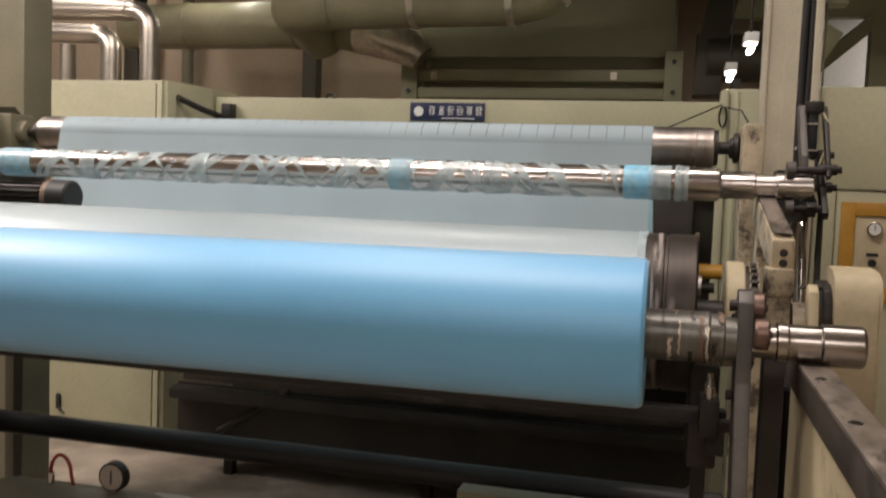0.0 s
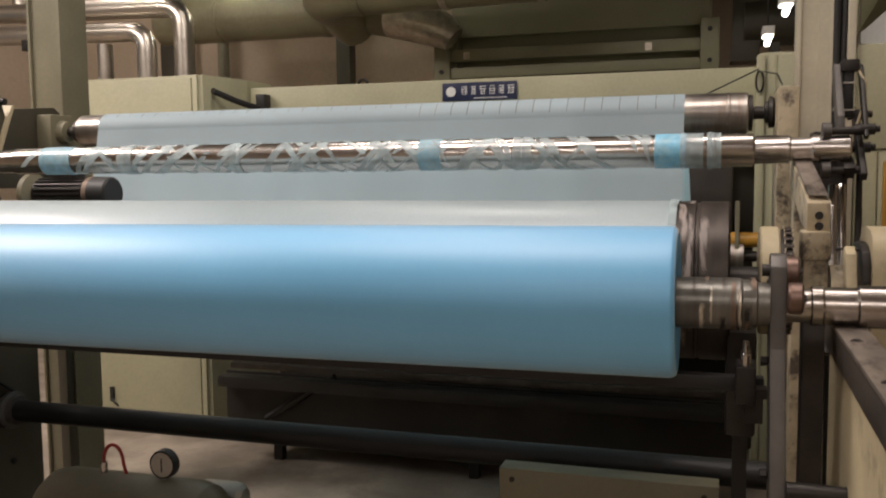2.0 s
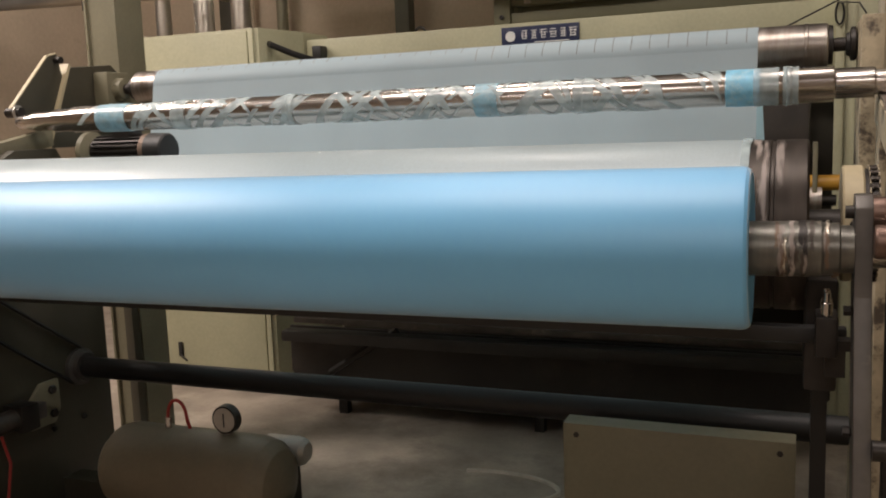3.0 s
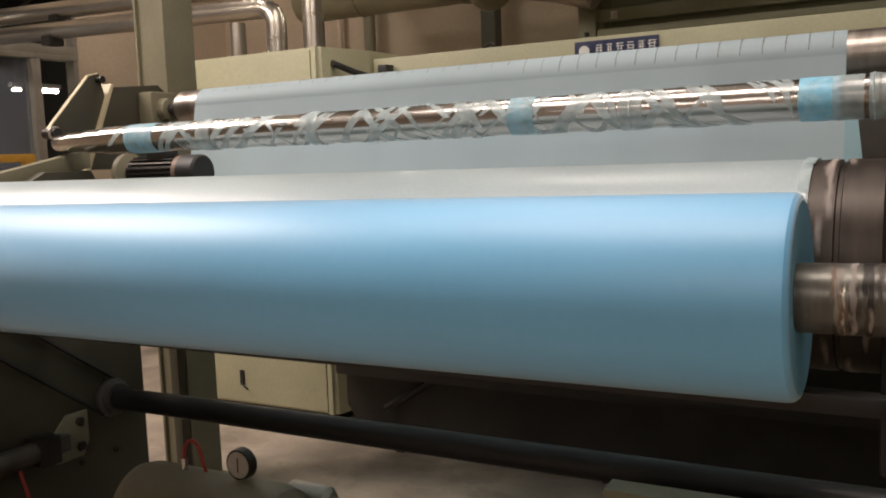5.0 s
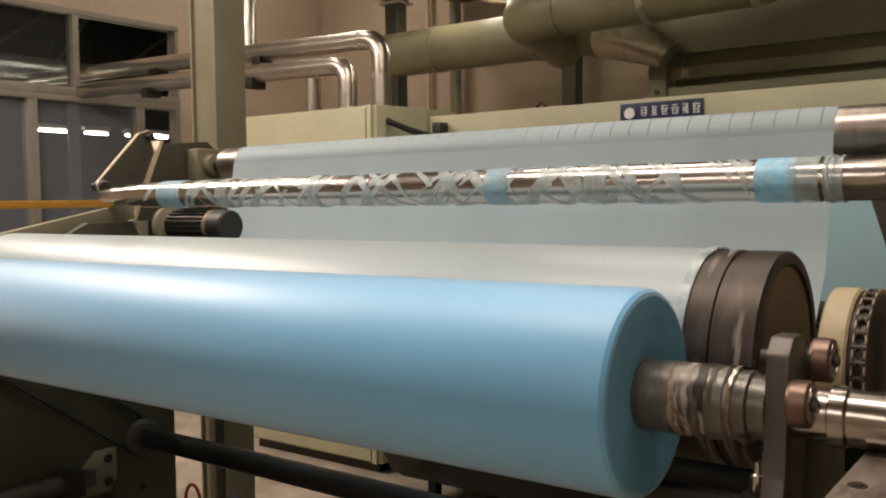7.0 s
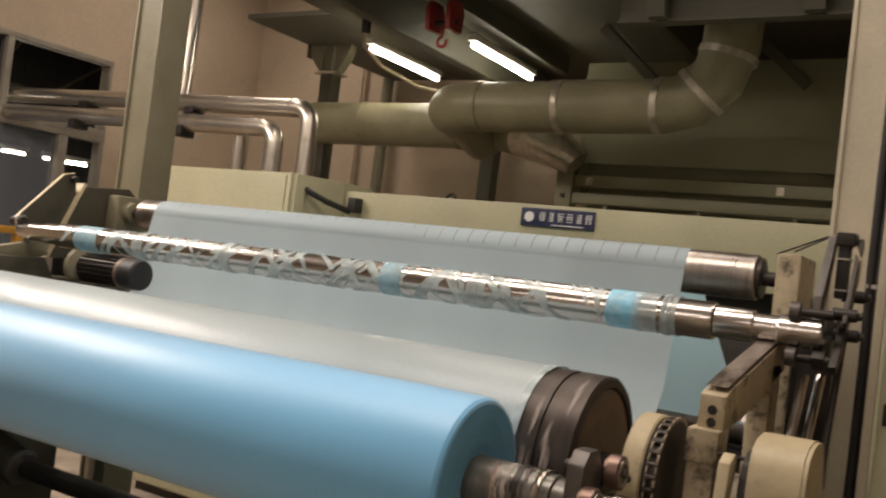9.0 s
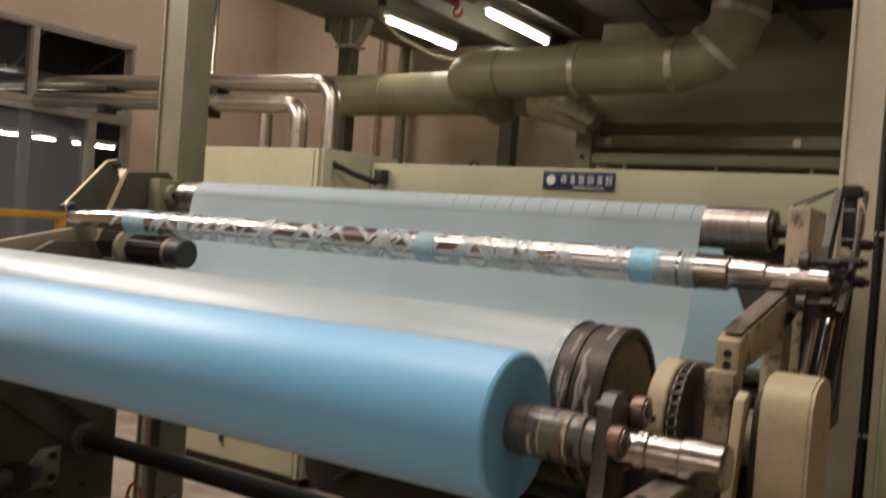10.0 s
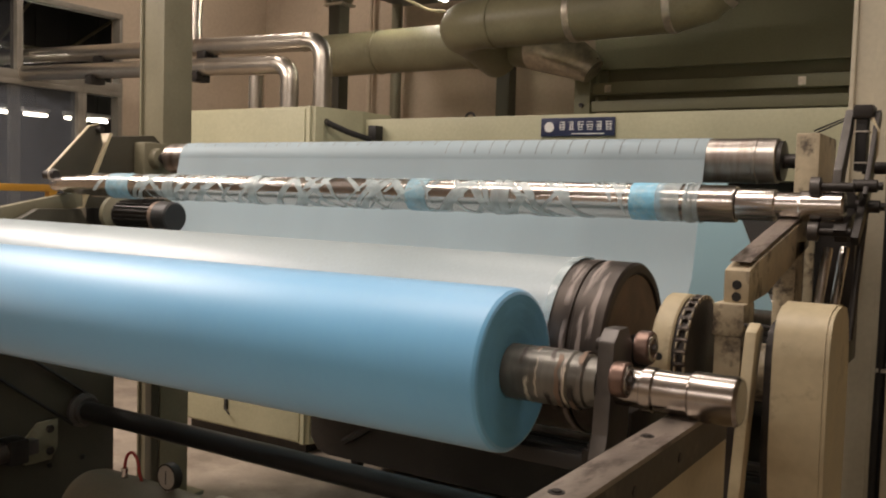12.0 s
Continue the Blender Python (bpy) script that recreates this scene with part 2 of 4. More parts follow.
def arc(c, r, a0, a1, n, u, v):
    """Points on an arc about c in the plane of u and v, degrees."""
    c, u, v = Vector(c), Vector(u), Vector(v)
    return [c + r * (math.cos(radians(a0 + (a1 - a0) * i / n)) * u + math.sin(radians(a0 + (a1 - a0) * i / n)) * v) for i in range(n + 1)]


def prism(outline, x0, x1, bevel=0.0, bm=None, axis="x"):
    """An outline in y, z, drawn out along x (or in x, y along z; or x, z along y)."""
    b = bmesh.new()
    put = {"x": lambda a, c, w: (w, a, c), "y": lambda a, c, w: (a, w, c), "z": lambda a, c, w: (a, c, w)}[axis]
    lo = [b.verts.new(put(a, c, x0)) for a, c in outline]
    hi = [b.verts.new(put(a, c, x1)) for a, c in outline]
    n = len(outline)
    b.faces.new(lo)
    b.faces.new(hi)
    for k in range(n):
        b.faces.new((lo[k], lo[(k + 1) % n], hi[(k + 1) % n], hi[k]))
    bmesh.ops.recalc_face_normals(b, faces=b.faces)
    if bevel:
        bmesh.ops.bevel(b, geom=b.edges[:], offset=bevel, segments=2, affect="EDGES", profile=0.6)
    return merge(bm, b)


def strip(line, x0, x1, thick, bm=None, nx=1):
    """A sheet of that thickness along a line in y, z, from x0 to x1."""
    b = bmesh.new()
    pts = [Vector((0, y, z)) for y, z in line]
    rows = []
    for i, p in enumerate(pts):
        d = (pts[min(i + 1, len(pts) - 1)] - pts[max(i - 1, 0)]).normalized()
        nrm = Vector((0, -d.z, d.y)) * thick
        rows.append([[b.verts.new((x0 + (x1 - x0) * k / nx, q.y, q.z)) for k in range(nx + 1)] for q in (p, p + nrm)])
    for (a, c), (e, g) in zip(rows, rows[1:]):
        for k in range(nx):
            b.faces.new((a[k], a[k + 1], e[k + 1], e[k]))
            b.faces.new((c[k], g[k], g[k + 1], c[k + 1]))
        b.faces.new((a[0], e[0], g[0], c[0]))
        b.faces.new((a[nx], c[nx], g[nx], e[nx]))
    for a, c in (rows[0], rows[-1]):
        for k in range(nx):
            b.faces.new((a[k], c[k], c[k + 1], a[k + 1]))
    return merge(bm, b)


def bolt(r, h, p, axis="x", bm=None):
    prof = [(0, r), (h * 0.8, r), (h, r * 0.8)]
    return lathe(prof, 6, bm, axis, p)


# ---- the hall ----
def structure(name, bm, mat, label="", smooth=None):
    ob = link_mesh(name, bm, mat, smooth)
    return tagged(ob, label, kind="structure")


structure("floor", box(-7.3, -5.3, -0.15, 5.3, 9.3, 0), CONCRETE, "worn stained concrete factory floor")
structure("wall_back", box(-7.15, 8.6, 0, 5.15, 8.8, 6), PLASTER, "beige plastered hall wall")
structure("wall_right", box(5.0, -5, 0, 5.15, 8.6, 6), PLASTER, "beige plastered hall wall")
structure("wall_front", box(-7.15, -5.15, 0, 5.15, -5, 6), PLASTER, "beige plastered hall wall")
structure("ceiling", box(-7.3, -5.3, 6.0, 5.3, 9.3, 6.15), PLASTER, "plain hall ceiling")
# left wall with a glazed band and a dark high opening through it
WX = -7.0
wl = box(WX - 0.15, -5, 0, WX, 8.6, 0.75)
wl = box(WX - 0.15, -5, 3.33, WX, 8.6, 6, bm=wl)
wl = box(WX - 0.15, 6.53, 0.75, WX, 8.6, 3.33, bm=wl)
wl = box(WX - 0.15, -5, 0.75, WX, 1.0, 3.33, bm=wl)
structure("wall_left", wl, PLASTER, "beige plastered hall wall with glazed openings")
# the next room's gloom is put into the near-black colour of every surface
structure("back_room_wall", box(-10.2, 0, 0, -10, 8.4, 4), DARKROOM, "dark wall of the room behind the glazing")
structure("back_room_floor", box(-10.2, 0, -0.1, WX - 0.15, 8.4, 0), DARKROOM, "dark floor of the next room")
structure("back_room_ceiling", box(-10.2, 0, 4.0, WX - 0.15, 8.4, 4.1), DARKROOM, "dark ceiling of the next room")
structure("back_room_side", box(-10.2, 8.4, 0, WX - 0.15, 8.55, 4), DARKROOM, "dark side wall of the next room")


def glazing():
    win = tagged(new("window_1"), "aluminium framed partition glazing with a dark opening above", kind="structure")

    def light_opening(a, b, lo, hi, glass, w):
        """One framed light; the glazed ones hold a pane."""
        fr = bmesh.new()
        box(WX - 0.09, a, lo, WX + 0.03, b, lo + 0.08, 0.004, fr)
        box(WX - 0.09, a, hi - 0.05, WX + 0.03, b, hi, 0.004, fr)
        for y in (a, b - w):
            box(WX - 0.085, y, lo + 0.08, WX + 0.025, y + w, hi - 0.05, 0.004, fr)
        part("window_frame", fr, FRAME, win)
        if glass:
            p = part("pane", box(WX - 0.035, a + w, lo + 0.08, WX - 0.029, b - w, hi - 0.05), glass, win, "reflecting window pane")
            p.visible_shadow = False

    light_opening(1.0, 3.2, 0.75, 2.55, HAZED, 0.045)
    light_opening(3.2, 5.0, 0.75, 2.55, HAZED, 0.045)
    light_opening(5.0, 6.07, 0.75, 2.55, HAZED, 0.045)
    light_opening(6.07, 6.53, 0.75, 2.55, None, 0.05)
    light_opening(1.0, 3.2, 2.55, 3.33, GLASS, 0.025)
    light_opening(3.2, 5.42, 2.55, 3.33, GLASS, 0.025)
    light_opening(5.42, 6.53, 2.55, 3.33, None, 0.035)
    part("mullion", box(WX - 0.5, 5.62, 0.0, WX - 0.44, 5.72, 2.55, 0.004), FRAME, win, "inner mullion behind the glazing")
    return win


glazing()


def roof_truss():
    """Thin steel bracing high in the next room."""
    t = thing("roof_truss", -8.2, 0, 0, "dark steel roof truss in the next room", "truss")
    part("chord", box(-0.03, 2.0, 3.0, 0.03, 8.3, 3.06), OLIVE, t)
    part("chord", box(-0.03, 2.0, 3.55, 0.03, 8.3, 3.61), OLIVE, t)
    for k in range(8):
        y = 2.2 + 0.75 * k
        part("web_bar", rod((0, y, 3.05), (0, y + 0.38 if k % 2 else y + 0.7, 3.56), 0.018, 6), OLIVE, t)
    for y in (2.1, 8.2):
        part("post", box(-0.03, y, 0, 0.03, y + 0.06, 3.0), OLIVE, t)


roof_truss()


def tube_lamp(x, y, z, length, along="y", label="", group="", up=0):
    """A batten with one fluorescent tube."""
    t = thing("tube_lamp", x, y, z, label, "lamp", group)
    if along == "y":
        part("batten", box(-0.035, 0, 0.03, 0.035, length, 0.08, 0.006), WHITE, t)
        part("tube", lathe([(0.02, 0.008), (0.03, 0.016), (length - 0.03, 0.016), (length - 0.02, 0.008)], 14, axis="y"), TUBE, t, "glowing white fluorescent tube")
        if up:
            part("hanger", rod((0, length / 2, 0.08), (0, length / 2, up - z), 0.006), BLACKM, t)
    else:
        part("batten", box(0, -0.035, 0.03, length, 0.035, 0.08, 0.006), WHITE, t)
        part("tube", lathe([(0.02, 0.008), (0.03, 0.016), (length - 0.03, 0.016), (length - 0.02, 0.008)], 14), TUBE, t, "glowing white fluorescent tube")
    return t


for lx in (-3.63, -2.70):
    tube_lamp(lx, 6.3, 3.33, 1.08, "y", "lit fluorescent tube lamp under the mezzanine deck", "tube lamps under the deck")
for ly, ll in ((3.6, 0.7), (4.8, 0.6), (5.95, 0.6), (6.59, 0.33), (7.11, 0.15), (7.41, 0.33)):
    tube_lamp(-8.8, ly, 2.39, ll, "y", "lit fluorescent tube lamp in the next room", "tube lamps of the next room", 4.0)
for tx, ty, tl in ((0.29, 5.0, 0.16), (0.25, 6.05, 0.25)):
    tube_lamp(tx, ty, 2.33, tl, "y", "lit fluorescent tube lamp behind the machine", "tube lamps behind the machine", 3.62)


def unseen_hall_lamp(x, y, z, sx, sy, power):
    """An unseen hanging luminaire, added to light the hall: housing, and its area light just below."""
    t = thing("unseen_hall_lamp", x, y, z, "white hanging luminaire out of view, added to light the hall", "lamp", "hall luminaires")
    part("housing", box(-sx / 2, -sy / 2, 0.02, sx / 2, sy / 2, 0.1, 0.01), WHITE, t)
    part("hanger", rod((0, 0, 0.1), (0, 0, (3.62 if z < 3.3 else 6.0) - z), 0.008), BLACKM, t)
    ld = bpy.data.lights.new("unseen_hall_light", "AREA")
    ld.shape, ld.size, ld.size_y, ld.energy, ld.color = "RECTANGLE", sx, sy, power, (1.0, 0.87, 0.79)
    lo = new("unseen_hall_light", ld)
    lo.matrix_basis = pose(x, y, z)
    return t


# none of these lamps is in view; the first follows the roll's highlight
unseen_hall_lamp(-4.7, 2.25, 3.9, 2.4, 0.9, 175)
unseen_hall_lamp(-0.9, 1.8, 4.4, 2.4, 0.6, 84)
# front fill, added to brighten the roll's lower half
unseen_hall_lamp(0.1, -2.2, 3.4, 2.4, 0.8, 82)
unseen_hall_lamp(2.6, -2.2, 4.3, 1.5, 0.5, 6)
# more fill, added for the floor and web, the walls and the column
unseen_hall_lamp(-1.5, 4.1, 4.8, 1.5, 0.4, 36)
unseen_hall_lamp(-5.0, 4.6, 5.0, 0.4, 1.5, 23)
unseen_hall_lamp(-5.6, 6.9, 4.9, 0.4, 1.4, 30)
unseen_hall_lamp(0.75, 3.0, 4.7, 0.4, 0.9, 15)
unseen_hall_lamp(2.1, 7.5, 3.2, 0.3, 0.6, 22)


# ---- portal columns ----
def column(name, x0, x1, y0, y1, top, label, paint):
    """A rolled H column: two flanges and a web, on a base plate."""
    t = thing(name, 0, 0, 0, label, "column")
    part("flange", box(x0, y0, 0.02, x0 + 0.014, y1, top, 0.003), paint, t)
    part("flange", box(x1 - 0.014, y0, 0.02, x1, y1, top, 0.003), paint, t)
    part("web", box(x0 + 0.014, y0 + 0.012, 0.02, x1 - 0.014, y1 - 0.02, top), paint, t)
    part("lip", box(x1 - 0.05, y0 + 0.002, 0.02, x1 - 0.014, y0 + 0.012, top), paint, t)
    part("base_plate", box(x0 - 0.06, y0 - 0.06, 0, x1 + 0.06, y1 + 0.06, 0.02, 0.003), paint, t)
    return t


column("steel_column", -3.045, -2.865, 3.61, 3.79, 3.6, "olive painted steel column beside the winder", OLIVE)
column("steel_column", 0.247, 0.368, 3.66, 3.79, 3.6, "olive painted steel column carrying black cables", PALECOL)


def cables():
    t = thing("cable_bundle", 0.374, 3.665, 0, "black cables strapped along the steel column", "cable")
    for i, (dx, dy) in enumerate(((0.006, 0), (0.03, 0.0), (0.018, 0.026))):
        part("cable", tube([(dx + 0.003 * math.sin(k * 1.7 + i), dy, 0.0 + k * 0.3) for k in range(13)], 0.015, 10), BLACK, t)
    for z in (1.1, 1.75, 2.4):
        part("strap", box(-0.006, -0.014, z, 0.04, 0.044, z + 0.012), ALU, t)


cables()
slim = thing("slim_post", 0.414, 3.585, 0, "narrow pale steel post beside the cables", "post")
part("post_body", box(-0.009, 0.0, 0, 0.016, 0.03, 3.6, 0.003), PALECOL, slim)


def beacon():
    t = thing("warning_beacon", 0.478, 3.76, 2.315, "amber warning beacon on a white base", "beacon")
    part("bracket", box(-0.04, -0.035, -0.035, 0.05, 0.05, 0.0, 0.003), OLIVE, t)
    part("bracket_arm", box(-0.072, -0.145, -0.035, -0.04, 0.05, -0.01, 0.003), OLIVE, t)
    part("bracket_stay", prism([(-0.034, -0.035), (0.02, -0.035), (0.0, -0.16), (0.0, -0.34), (-0.01, -0.34), (-0.012, -0.16)], -0.02, -0.014, axis="x"), OLIVE, t)
    part("base", lathe([(0, 0.042), (0.05, 0.04), (0.052, 0.036)], 28, axis="z"), WHITE, t, "white plastic base")
    part("lens", lathe([(0.052, 0.04), (0.09, 0.04), (0.118, 0.036), (0.132, 0.024), (0.137, 0.008)], 28, axis="z"), AMBER, t, "ribbed amber lens")
    part("cable", tube([(0.0, -0.03, 0.02), (-0.04, -0.045, 0.03), (-0.085, -0.03, 0.01), (-0.105, 0.0, -0.06), (-0.11, 0.02, -0.2)], 0.009), BLACK, t)


beacon()


# ---- mezzanine deck over the machine ----
def mezzanine():
    t = thing("mezzanine_deck", 0, 0, 0, "dark steel mezzanine deck on painted beams", "platform")
    part("deck_plate", box(-4.07, 4.95, 3.62, 3.6, 8.55, 3.66), DECK, t)
    part("landing_plate", box(-4.98, 6.3, 3.62, -4.074, 8.55, 3.66), DECK, t)
    part("landing_beam", box(-4.98, 7.12, 3.5, -4.96, 7.28, 3.618), DECK, t)
    part("front_beam", box(-4.07, 4.95, 3.44, 3.6, 5.05, 3.62, 0.004), DECK, t)
    ibeam = [(0.0, 3.14), (0.09, 3.14), (0.09, 3.155), (0.05, 3.155), (0.05, 3.3), (0.09, 3.3), (0.09, 3.315), (0.0, 3.315), (0.0, 3.3), (0.038, 3.3), (0.038, 3.155), (0.0, 3.155)]
    part("cross_beam", prism([(5.35 + a, c) for a, c in ibeam], -1.2, 3.4), DECK, t)
    for x in (-3.15, -1.25, 0.2, 1.6):
        part("joist", box(x, 5.05, 3.32, x + 0.1, 8.5, 3.62, 0.004), DECK, t)
    for x in (-1.0, -0.2, 0.6):
        part("gusset", prism([(5.32, 3.32), (5.32, 3.14), (5.26, 3.14), (5.2, 3.32)], x, x + 0.1), DECK, t)
    for x0 in (-1.905, -0.891):
        part("brace", tube([(x0, 6.9, 3.6), (x0 + 0.46, 6.94, 3.16)], 0.05, 4), DECK, t)
    for x in (-3.5, 3.4):
        part("leg", box(x - 0.07, 8.2, 0, x + 0.07, 8.34, 3.62), DECK, t)
        if x > 0:
            part("leg", box(x - 0.07, 5.95, 0, x + 0.07, 6.09, 3.62), DECK, t)


mezzanine()


def rear_post():
    t = thing("braced_post", -4.72, 7.2, 0, "olive steel post with flanged head under the deck", "column")
    # the shaft's shade under the deck is put into a darker paint
    part("shaft", box(-0.068, -0.07, 0.0, 0.068, 0.07, 3.34, 0.004), DARKG, t)
    part("head", prism([(-0.28, 3.62), (-0.22, 3.5), (-0.1, 3.36), (0.1, 3.36), (0.2, 3.5), (0.24, 3.62)], -0.05, 0.05, axis="y"), OLIVE, t)
    part("head_plate", box(-0.12, -0.1, 3.34, 0.12, 0.1, 3.36), FOIL, t)
    for x in (-0.06, 0.06):
        part("stiffener", box(x - 0.006, -0.09, 3.36, x + 0.006, -0.05, 3.6), OLIVE, t)


rear_post()


def hoist():
    t = thing("hoist_trolley", -2.6, 5.75, 3.2, "red chain hoist trolley under the deck", "hoist")
    for x in (-0.1, 0.06):
        part("side_plate", prism([(-0.08, 0.06), (0.08, 0.06), (0.1, 0.2), (0.06, 0.26), (-0.06, 0.26), (-0.1, 0.2)], x, x + 0.035, 0.004), RED, t)
    part("axle", rod((-0.1, 0, 0.12), (0.1, 0, 0.12), 0.02), BLACKM, t)
    part("track", box(-0.05, -0.8, 0.26, 0.05, 2.0, 0.42), DECK, t)
    part("hook", tube([(0, 0, 0.12), (0, 0, 0.03)] + arc((0, 0, -0.01), 0.035, 90, 380, 10, (1, 0, 0), (0, 0, 1)), 0.012, 8), RED, t)


hoist()


# ---- ducts and pipes behind the machine ----
def ducts():
    d1 = thing("ventilation_duct", 0, 6.15, 0, "dusty green-grey ventilation duct with taped joints", "duct", "ventilation ducts")
    path = arc((-2.55, 0.27, 2.83), 0.27, 180, 270, 8, (1, 0, 0), (0, 1, 0))
    path = [Vector((-2.82, 0.75, 2.72)), Vector((-2.82, 0.45, 2.8))] + path + [Vector((x, 0, 2.83 + 0.004 * k)) for k, x in enumerate((-2.2, -1.8, -1.45, -1.15))]
    path += [Vector((-0.98, 0, 2.88)), Vector((-0.82, 0, 3.02)), Vector((-0.76, 0, 3.2)), Vector((-0.75, 0, 3.6))]
    part("duct_run", tube(path, 0.175, 28), DUCT, d1)
    for x, z in ((-2.45, 2.83), (-1.83, 2.834), (-1.16, 2.845)):
        part("joint_band", lathe([(-0.025, 0.178), (-0.02, 0.183), (0.02, 0.183), (0.025, 0.178)], 28, at=(x, 0, z)), DUCT if x < -2 else FOIL, d1)
    part("joint_band", tube([(-0.93, 0, 2.92), (-0.9, 0, 2.95)], 0.186, 28), FOIL, d1)
    part("joint_band", tube([(-0.775, 0, 3.14), (-0.765, 0, 3.18)], 0.186, 28), FOIL, d1)
    d2 = thing("ventilation_duct", 0, 6.9, 0, "dusty green-grey ventilation duct running behind a post", "duct", "ventilation ducts")
    p2 = [(x, 0, 2.83) for x in (-4.58, -4.4, -3.8, -3.2, -2.9)] + [(-2.65, -0.02, 2.82), (-2.45, -0.04, 2.78)]
    part("duct_run", tube(p2, 0.185, 28), DUCT, d2)
    for x, z in ((-4.0, 2.83), (-3.05, 2.83)):
        part("joint_band", lathe([(-0.02, 0.188), (-0.015, 0.192), (0.015, 0.192), (0.02, 0.188)], 28, at=(x, 0, z)), DUCT, d2)
    part("foil_collar", tube([(-2.47, -0.038, 2.784), (-2.42, -0.043, 2.77), (-2.3, -0.06, 2.73), (-2.15, -0.08, 2.665), (-2.03, -0.09, 2.6), (-1.97, -0.085, 2.55)], [0.189, 0.19, 0.178, 0.155, 0.125, 0.1], 28), FOIL, d2, "crumpled foil reducer")


ducts()
cw = thing("lamp_conduit", 0, 0, 0, "pale flexible conduit sagging beside the tube lamps", "conduit")
part("conduit", tube([(-3.62, 6.22, 3.42), (-3.64, 6.25, 3.33), (-3.6, 6.45, 3.22), (-3.45, 6.8, 3.13), (-3.2, 7.1, 3.12), (-2.9, 7.3, 3.22)], 0.014, 10), CREAM, cw)
part("clip", box(-3.64, 6.19, 3.42, -3.59, 6.24, 3.62), BLACKM, cw)


def clad_pipe(pts, r, bands):
    t = thing("clad_pipe", 0, 0, 0, "shiny galvanised clad steam pipe with an elbow", "pipe", "clad pipes")
    part("cladding", tube(pts, r, 20), GALV, t)
    if pts[0][0] < -6:
        for x in (-4.72, -6.0):
            z = pts[1][2] + 0.028 * (pts[1][0] - x)
            part("clamp", box(x, pts[0][1] - r - 0.006, z - r - 0.05, x + 0.09, pts[0][1] + r, z - r + 0.025, 0.006), BLACKM, t, "black pipe clamp")
    for p, q in bands:
        part("seam_band", tube([p, q], r * 1.05, 20), GALV, t)
    return t


def elbow_path(x_from, x_bend, y, z, z_end, rb, slope=0.028):
    """A run that falls gently to a mitred elbow and then drops."""
    return [(x_from, y, z + slope * (x_bend - rb - x_from)), (x_bend - rb, y, z)] + [tuple(p) for p in arc((x_bend - rb, y, z - rb), rb, 90, 0, 4, (1, 0, 0), (0, 0, 1))] + [(x_bend, y, z_end)]


clad_pipe(elbow_path(-9.9, -3.5, 5.55, 2.68, 0.0, 0.125), 0.067, [((-3.5, 5.55, 2.46), (-3.5, 5.55, 2.44)), ((-3.68, 5.55, 2.682), (-3.66, 5.55, 2.681)), ((-3.5, 5.55, 2.24), (-3.5, 5.55, 2.228))])
clad_pipe(elbow_path(-6.98, -3.74, 5.47, 2.518, 0.0, 0.115), 0.067, [((-3.74, 5.47, 2.32), (-3.74, 5.47, 2.3)), ((-4.6, 5.47, 2.54), (-4.56, 5.47, 2.539))])
clad_pipe([(-4.1, 5.5, 0), (-4.1, 5.5, 2.45)], 0.053, [((-4.1, 5.5, 2.26), (-4.1, 5.5, 2.248))])
clad_pipe([(-3.93, 5.7, 0), (-3.93, 5.7, 2.45)], 0.043, [])
clad_pipe([(-4.94, 5.65, 2.67), (-4.92, 5.7, 5.9)], 0.057, [((-4.94, 5.65, 2.95), (-4.94, 5.65, 2.98))])
for px, py, pr in ((-5.35, 8.5, 0.03), (-4.95, 8.45, 0.06), (-2.25, 8.4, 0.07), (-1.95, 8.5, 0.04)):
    t_ = thing("wall_pipe", px, py, 0, "thin vertical pipe on the rear wall", "pipe", "wall pipes")
    part("pipe_body", rod((0, 0, 0), (0, 0, 4.4 if px < -3 else 2.9), pr, 14), OLIVE if pr > 0.05 else PLASTER, t_)


# ---- machine body behind the winder ----
def machine_body():
    t = thing("calender_housing", 0, 0, 0, "pale green calender housing with a nameplate", "machine")
    part("top_beam", box(-2.74, 5.08, 1.72, 0.175, 5.4, 2.065, 0.008), GREEN, t)
    # dark panel added behind, for the shade in the hollow under the beam
    part("shade_panel", box(-2.74, 5.36, 0.02, 0.175, 5.4, 1.72), DARKG, t)
    part("lifting_eye", tube([tuple(p) for p in arc((-2.05, 5.2, 2.07), 0.03, 0, 180, 8, (1, 0, 0), (0, 0, 1))], 0.008, 8), BLACKM, t)
    n = part("nameplate", box(-1.515, 5.066, 1.945, -1.085, 5.0775, 2.045, 0.003), NAVY, t, "navy nameplate with white markings")
    emblem = lathe([(0, 0.028), (0.0025, 0.028)], 20, axis="y", at=(-1.463, 5.062, 1.995))
    part("emblem", emblem, WHITE, n)
    random.seed(21)
    for k in range(6):
        cx, cz = -1.385 + k * 0.0535, 1.998
        m = bmesh.new()
        for q in range(4):
            w, z = random.uniform(0.022, 0.04), cz - 0.02 + 0.0135 * q
            box(cx - w / 2, 5.063, z, cx + w / 2, 5.0655, z + 0.0042, 0, m)
        for q in (-1, 1):
            hgt, x = random.uniform(0.02, 0.044), cx + q * random.uniform(0.004, 0.014)
            box(x - 0.002, 5.0632, cz - hgt / 2, x + 0.002, 5.0657, cz + hgt / 2, 0, m)
        part("marking", m, WHITE, n)
    part("small_marking", box(-1.33, 5.063, 1.955, -1.14, 5.0655, 1.96), WHITE, n)


machine_body()


